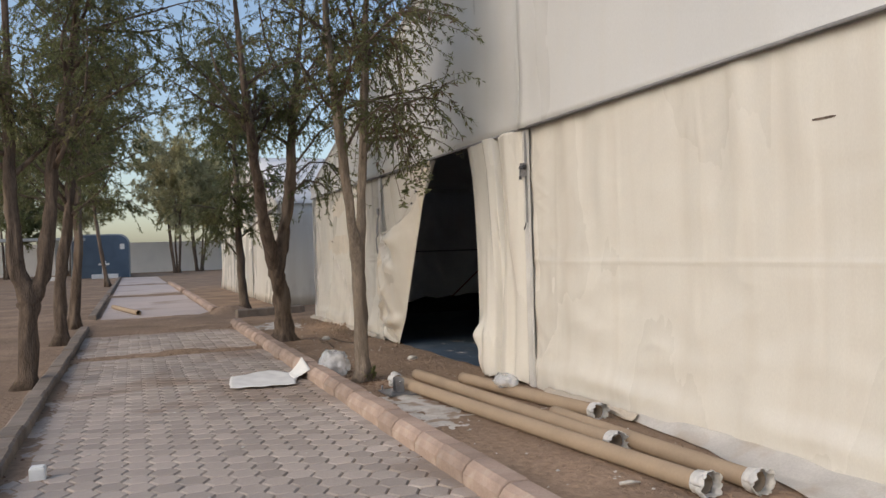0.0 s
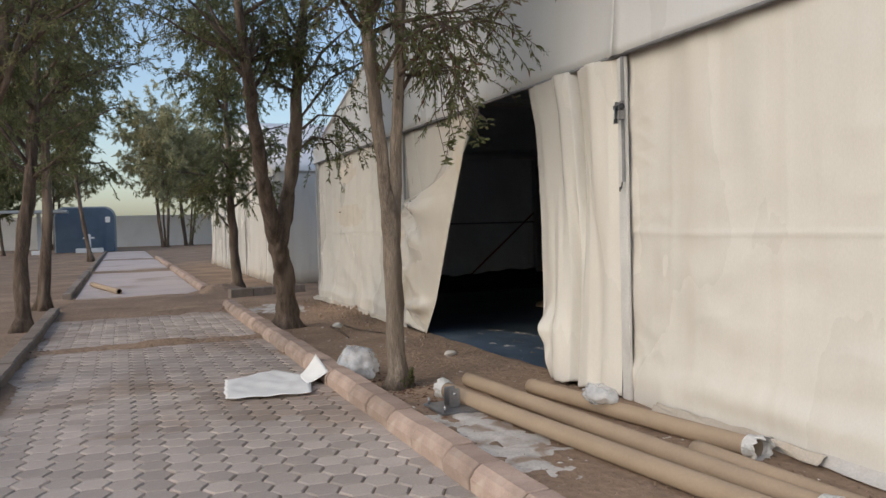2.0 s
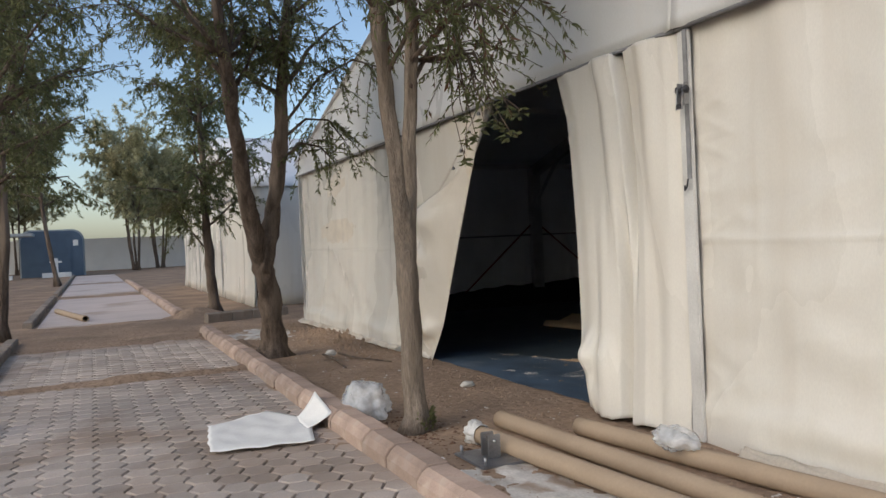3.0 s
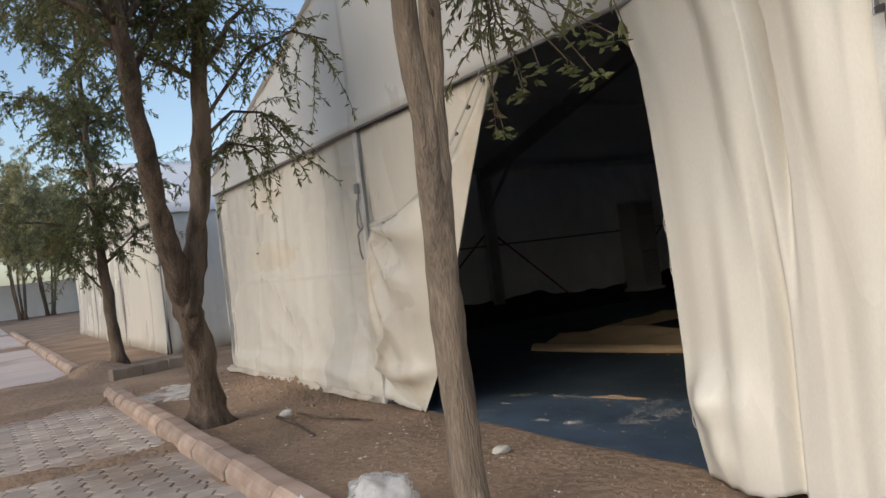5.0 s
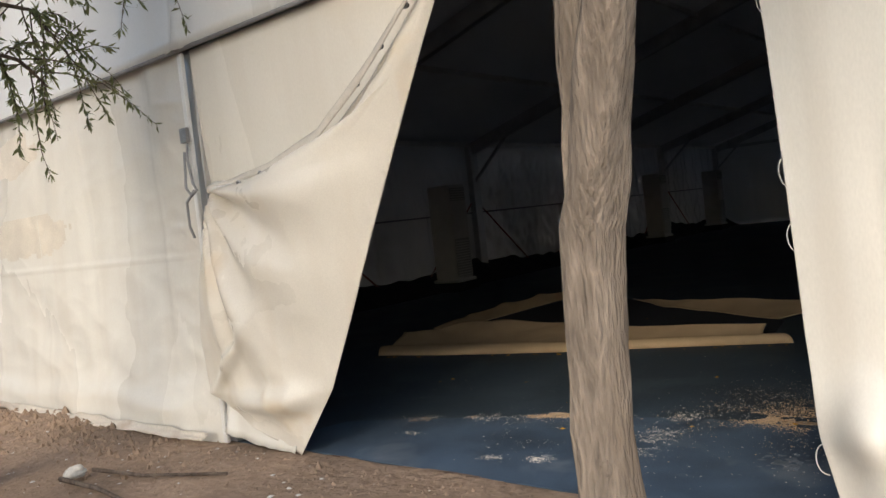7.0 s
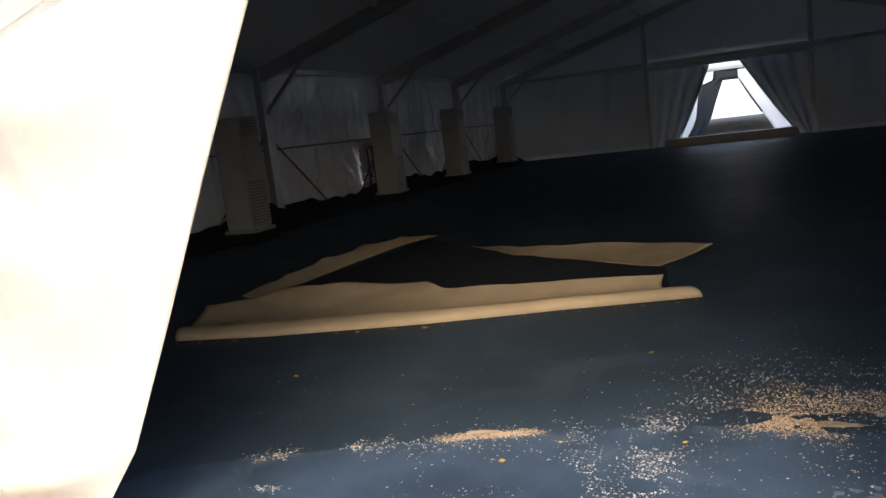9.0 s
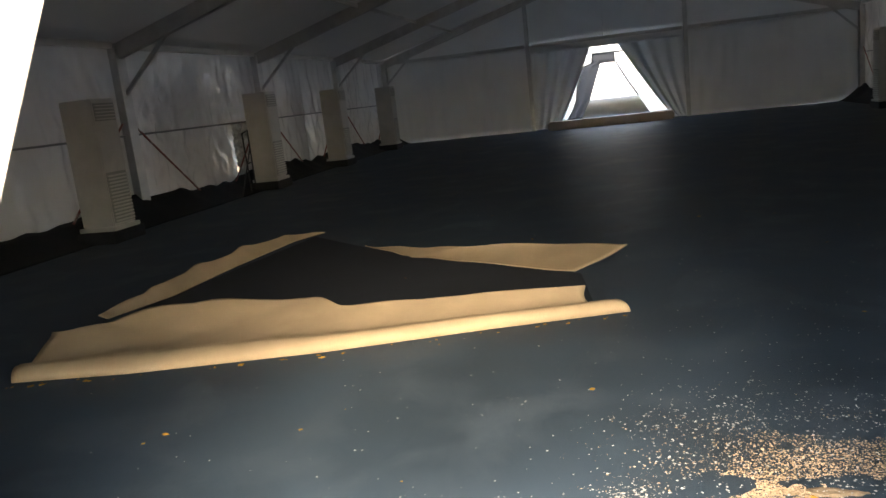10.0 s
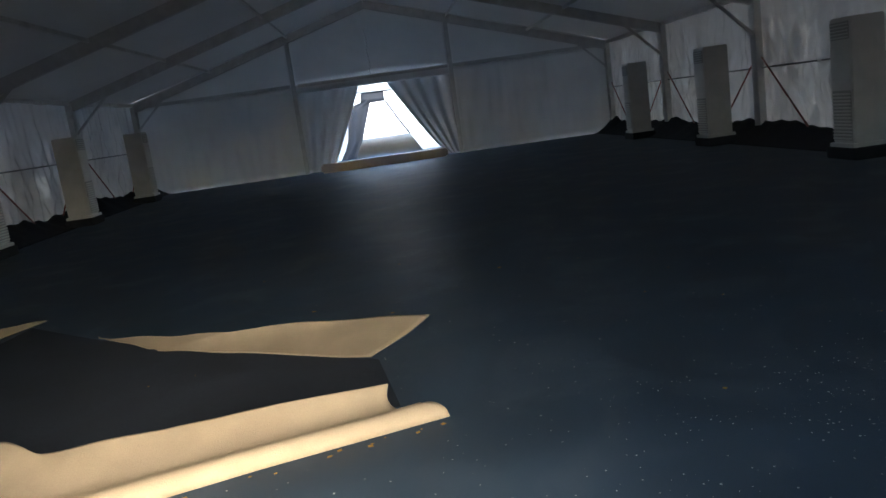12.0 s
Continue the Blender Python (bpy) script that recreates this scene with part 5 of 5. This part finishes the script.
sheet("turned_backing", tri_fn, 50, 20, M_BACKING, lift2, thick=0.006)
sheet("pile_side", under(tri_fn), 40, 10, M_CARPET, lift2, "dark blue pile side", thick=0.003)
lift3 = thing("carpet_flap", (5.8, 6, 0), "long narrow carpet edge curled up with tan backing showing", "carpet")


def long_fn(u, v):
    low = along([(4.05, 6.42), (4.7, 6.22), (5.8, 6.17), (7.0, 6.05), (7.5, 5.85)], u)
    w = 0.17 * math.sin(math.pi * min(1, 0.12 + 0.86 * u)) ** 0.7 + 0.08 * nz(u * 9, 4)
    return (low[0], low[1] + w * v, 0.012 + 0.11 * v * math.sin(math.pi * min(1, 0.1 + u * 0.88)) + 0.05 * max(0, nz(u * 11, v, 2)) * v)


sheet("turned_backing", long_fn, 50, 12, M_BACKING, lift3, thick=0.006)
sheet("pile_side", under(long_fn), 40, 8, M_CARPET, lift3, "dark blue pile side", thick=0.003)
tagged(raw("bare_floor", [(3.9, 2.5, 0.004), (4.75, 2.62, 0.004), (6.4, 4.95, 0.004), (7.3, 5.9, 0.004), (4.1, 6.35, 0.004), (3.6, 4.3, 0.004)], [(0, 1, 2, 3, 4, 5)], M_UNDER), "black underlay where the carpet is folded away", "underlay", kind="structure")
step = thing("threshold_roll", (24.4, 2.5, 0), "long pinkish beige padded threshold before the far doorway", "threshold")
boxed("pad", (24.1, 0.5, 0.0), (24.62, 4.48, 0.27), M_PAD, step, bevel=0.05)

# ---- inside: dust and leaves on the carpet ----
rs = np.random.RandomState(33)
def drift(x0, y0, x1, y1, wx, wy, n):
    """Grains strewn along a line, thinning to both sides."""
    q = rs.rand(n)
    return np.c_[lerp(x0, x1, q) + rs.normal(0, wx, n), lerp(y0, y1, q) + rs.normal(0, wy, n)]


def ruffled(a, k):
    """Grains gathered in ragged clumps."""
    return [(x, y) for x, y in a if x > 0.06 and nz(x * k, y * k * 0.7, 2.5) + 0.5 * nz(x * k * 3, y * k * 3, 7) > -0.12]


SAND = ruffled(np.concatenate([drift(1.46, 2.0, 1.33, 1.0, 0.07, 0.05, 12000), drift(1.66, 1.85, 1.6, 0.9, 0.14, 0.1, 6500), drift(1.5, 2.2, 1.45, 0.6, 0.28, 0.2, 3500), drift(0.95, 3.69, 1.23, 2.83, 0.018, 0.03, 2200), drift(1.14, 3.2, 1.22, 2.85, 0.02, 0.03, 900), drift(0.78, 4.14, 0.84, 3.95, 0.025, 0.04, 350)]), 5)
specks("sand_grains", [(x, y, 0.005) for x, y in SAND], 0.0042, M_GRAIN, "spilled sand grains on the blue carpet", "sand", 6, 0.5)
patch("sand_patch", 1.43, 1.66, 0.04, 0.22, M_GRAIN, "thin drift of tan sand on the carpet", 3, h=0.0045, z=0.004, dens=90)
WHITE = ruffled(np.concatenate([drift(1.9, 2.2, 1.6, 0.7, 0.35, 0.25, 2600), drift(1.45, 2.3, 0.35, 2.32, 0.05, 0.06, 1900), drift(1.4, 2.73, 0.5, 2.4, 0.04, 0.05, 500), drift(0.8, 4.1, 1.25, 2.8, 0.05, 0.05, 900), drift(1.0, 3.4, 0.7, 2.6, 0.25, 0.25, 500)]), 6)
WHITE += ruffled(np.concatenate([drift(0.6, 1.6, 2.4, -0.6, 0.5, 0.6, 2600), drift(2.2, 1.2, 4.5, 0.2, 0.5, 0.5, 700)]), 3)
WHITE += [(x, y) for x, y in np.concatenate([drift(0.36, 2.77, 0.40, 2.74, 0.025, 0.03, 260), drift(0.30, 3.05, 0.33, 3.0, 0.02, 0.03, 160), drift(0.53, 3.86, 0.55, 3.8, 0.02, 0.04, 90)])]
P = [(x, y, 0.002) for x, y in zip(rs.uniform(0.3, 1, 1500) ** 2 * 9, rs.normal(1.3, 1.7, 1500))] + [(x, y, 0.002) for x, y in zip(rs.uniform(9, 23, 130), rs.uniform(-4, 8, 130))]
specks("white_specks", P + [(x, y, 0.005) for x, y in WHITE], 0.0050, M_LITTER, "white dust specks scattered on the carpet", "litter", 7, 0.3)
mat_rim = [(0.03, -1.5), (0.03, 4.7), (0.62, 4.5), (0.80, 4.1), (0.97, 3.65), (1.22, 2.84), (1.36, 2.2), (1.32, 1.5), (1.38, 0.6), (1.40, -1.5)]
n = len(mat_rim)
tagged(raw("floor_mat", [(x, y, z) for z in (0.0015, 0.004) for x, y in mat_rim], [tuple(range(n, 2 * n))[::-1]] + [(i, (i + 1) % n, n + (i + 1) % n, n + i) for i in range(n)], M_DUSTY, smooth=False), "dusty blue carpet strip inside the entrance", "carpet floor", kind="structure")
bit = thing("wood_chip", (-1.13, -3.23, 0.02), "pale split wood chip on bare earth", "wood chip")
tube("splinter", [(-1.19, -3.21, 0.022), (-1.13, -3.23, 0.028), (-1.06, -3.24, 0.022)], [0.012, 0.014, 0.005], M_LITTER, bit, seg=6)
patch("dust_patch", 0.42, 2.72, 0.10, 0.10, M_DUST, "pale dust smear on the carpet", 12, h=0.0012, z=0.0105, dens=40)
patch("dust_patch", 0.75, 1.55, 0.20, 0.16, M_DUST, "pale dust smear on the carpet", 14, h=0.0012, z=0.0105, dens=40)
bit = thing("wood_chip", (1.18, 3.08, 0.006), "small splintered pale wood chip on the carpet", "wood chip")
tube("splinter", [(1.16, 3.15, 0.014), (1.175, 3.08, 0.018), (1.2, 3.01, 0.012)], [0.008, 0.010, 0.004], M_CARD, bit, seg=6)
P = [(x, y, 0.001) for x, y in zip(rs.uniform(0.8, 8, 34), rs.uniform(-1, 5, 34))]
ft = [along(FRONT, q) for q in rs.rand(34)]
P += [(1.48, 3.2, 0.002), (2.39, 2.47, 0.002), (1.17, 2.2, 0.002), (0.91, 2.9, 0.002), (3.15, 3.42, 0.002), (3.48, 0.94, 0.002), (7.14, 3.98, 0.002), (7.18, 1.5, 0.002), (2.4, 2.47, 0.002), (1.18, 2.2, 0.006), (0.92, 2.91, 0.006), (0.39, 2.22, 0.006), (0.41, 2.20, 0.006)]
P += [(q[0] - abs(rs.normal(0, 0.05)) - 0.02, q[1] + rs.normal(0, 0.03), 0.001) for q in ft]
specks("fallen_leaves", P, 0.021, M_YLEAF, "dry yellow leaves scattered on the carpet", "leaf litter", 8, 0.25)

# ---- beyond the far doorway: an open passage, a second tent and an added white end for daylight ----
tagged(boxed("floor_2", (25.3, -3, -0.03), (57, 8, 0.02), M_CARPET), "dark blue carpet of the tent beyond", "carpet floor", kind="structure")
# Dark roof and sides added to keep sky light off the carpet.
tagged(boxed("ceiling_2", (30.1, -3, 3.0), (55.5, 8, 3.05), M_DRAPE), "dark roof added to shade the tent beyond", "ceiling", kind="structure")
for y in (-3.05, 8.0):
    tagged(boxed("wall_4", (30.1, y, 0), (55.5, y + 0.05, 3.0), M_DRAPE), "dark side wall added to shade the tent beyond", "wall", kind="structure")
# White ground and wall added in place of the glaring daylight outside.
tagged(boxed("pavement_2", (57.0, -8, -0.04), (62, 12, 0.015), M_WALL), "white ground added as bright daylight beyond the second tent", "pavement", kind="structure")
tagged(boxed("wall_3", (62, -14, -0.02), (62.2, 19, 5), M_WALL), "white wall added as bright daylight beyond the second tent", "wall", kind="structure")
wall_b = thing("wall_2", (30, 2.5, 0), "white tent gable with a dark-lined open doorway beyond the passage", "wall", kind="structure")
OUT_L = [(4.2, 0.0), (3.95, 0.4), (3.81, 0.75), (3.72, 1.35), (3.61, 1.98), (3.12, 2.12), (3.05, 2.53)]
OUT_R = [(1.0, 0.0), (1.22, 0.4), (1.44, 0.73), (1.80, 1.35), (2.16, 1.98), (2.2, 2.12), (2.2, 2.41)]
IN_L = [(3.62, 0.0), (3.42, 0.4), (3.25, 0.69), (3.02, 1.35), (2.80, 1.95), (2.745, 2.10), (2.745, 2.2)]
sheet("side_panel", lambda u, v: (30 + 0.03 * math.sin(u * 20), lerp(along(OUT_L, v)[0], 8.0, u), along(OUT_L, v)[1]), 40, 24, M_LIT_CLOTH, wall_b)
sheet("side_panel", lambda u, v: (30 + 0.03 * math.sin(u * 20), lerp(along(OUT_R, v)[0], -3.0, u), along(OUT_R, v)[1]), 40, 24, M_LIT_CLOTH, wall_b)
sheet("upper_panel", lambda u, v: (29.97, -3.0 + 11.0 * u, 2.40 + 1.2 * v + (0.12 * u if v == 0 else 0)), 20, 4, M_LIT_CLOTH, wall_b)
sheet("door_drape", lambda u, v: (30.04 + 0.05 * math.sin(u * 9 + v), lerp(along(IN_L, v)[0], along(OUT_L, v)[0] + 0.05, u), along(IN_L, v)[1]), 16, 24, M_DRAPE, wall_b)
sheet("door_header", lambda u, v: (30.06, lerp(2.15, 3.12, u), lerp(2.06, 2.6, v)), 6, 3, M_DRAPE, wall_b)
tube("door_pole", [(30.0, 2.18, 2.06), (30.0, 1.80, 1.35), (30.0, 1.42, 0.72)], 0.035, M_DARK, wall_b)

# ---- pavers, last ----
path = thing("pavement", (-3.36, 0, 0), "worn pinkish grey hexagonal concrete pavers with earth in the joints", "pavement", kind="structure")
AF = 0.19
SX, SY = AF / math.sqrt(3) * 1.5, AF


def hexagon(tilt=(0, 0)):
    ro = AF / math.sqrt(3) - 0.006
    rings = []
    for r, z in ((ro, -0.05), (ro, -0.008), (ro - 0.008, 0.0)):
        rings.append([(r * math.cos(radians(60 * k)), r * math.sin(radians(60 * k)), z) for k in range(6)])
    v = [p for q in rings for p in q]
    f = [tuple(range(12, 18))]
    for q in range(2):
        for k in range(6):
            f.append((6 * q + k, 6 * q + (k + 1) % 6, 6 * q + 6 + (k + 1) % 6, 6 * q + 6 + k))
    return v, f


HV, HF = hexagon()
hex_mesh = bpy.data.meshes.new("paver")
hex_mesh.from_pydata(HV, [], HF)
hex_mesh.materials.append(M_PAVER)
rs = np.random.RandomState(5)
RV, RF, count = [], [], 0
for i in range(-10, 11):
    for j in range(-48, 50):
        x, y = -3.35 + i * SX, j * SY + (SY / 2 if i % 2 else 0)
        if not (-4.68 < x < -2.02 and -8.9 < y < 9.0):
            continue
        dz, tx, ty, rz = rs.normal() * 0.0015 + 0.006 * nz(x, y), rs.normal() * 0.006, rs.normal() * 0.006, rs.normal() * 0.02
        if -3.2 < y < 0.75 and count < 300:
            ob = new("paver", hex_mesh)
            ob.parent = path
            ob.location, ob.rotation_euler = (x + 3.36, y, dz), (tx, ty, rz)
            count += 1
        else:
            o = len(RV)
            m = Matrix.Translation((x, y, dz)) @ Euler((tx, ty, rz)).to_matrix().to_4x4()
            RV += [m @ Vector(p) for p in HV]
            RF += [tuple(q + o for q in f) for f in HF]
tagged(raw("paver_field", RV, RF, M_PAVER_J, path, smooth=False), kind="stuff")
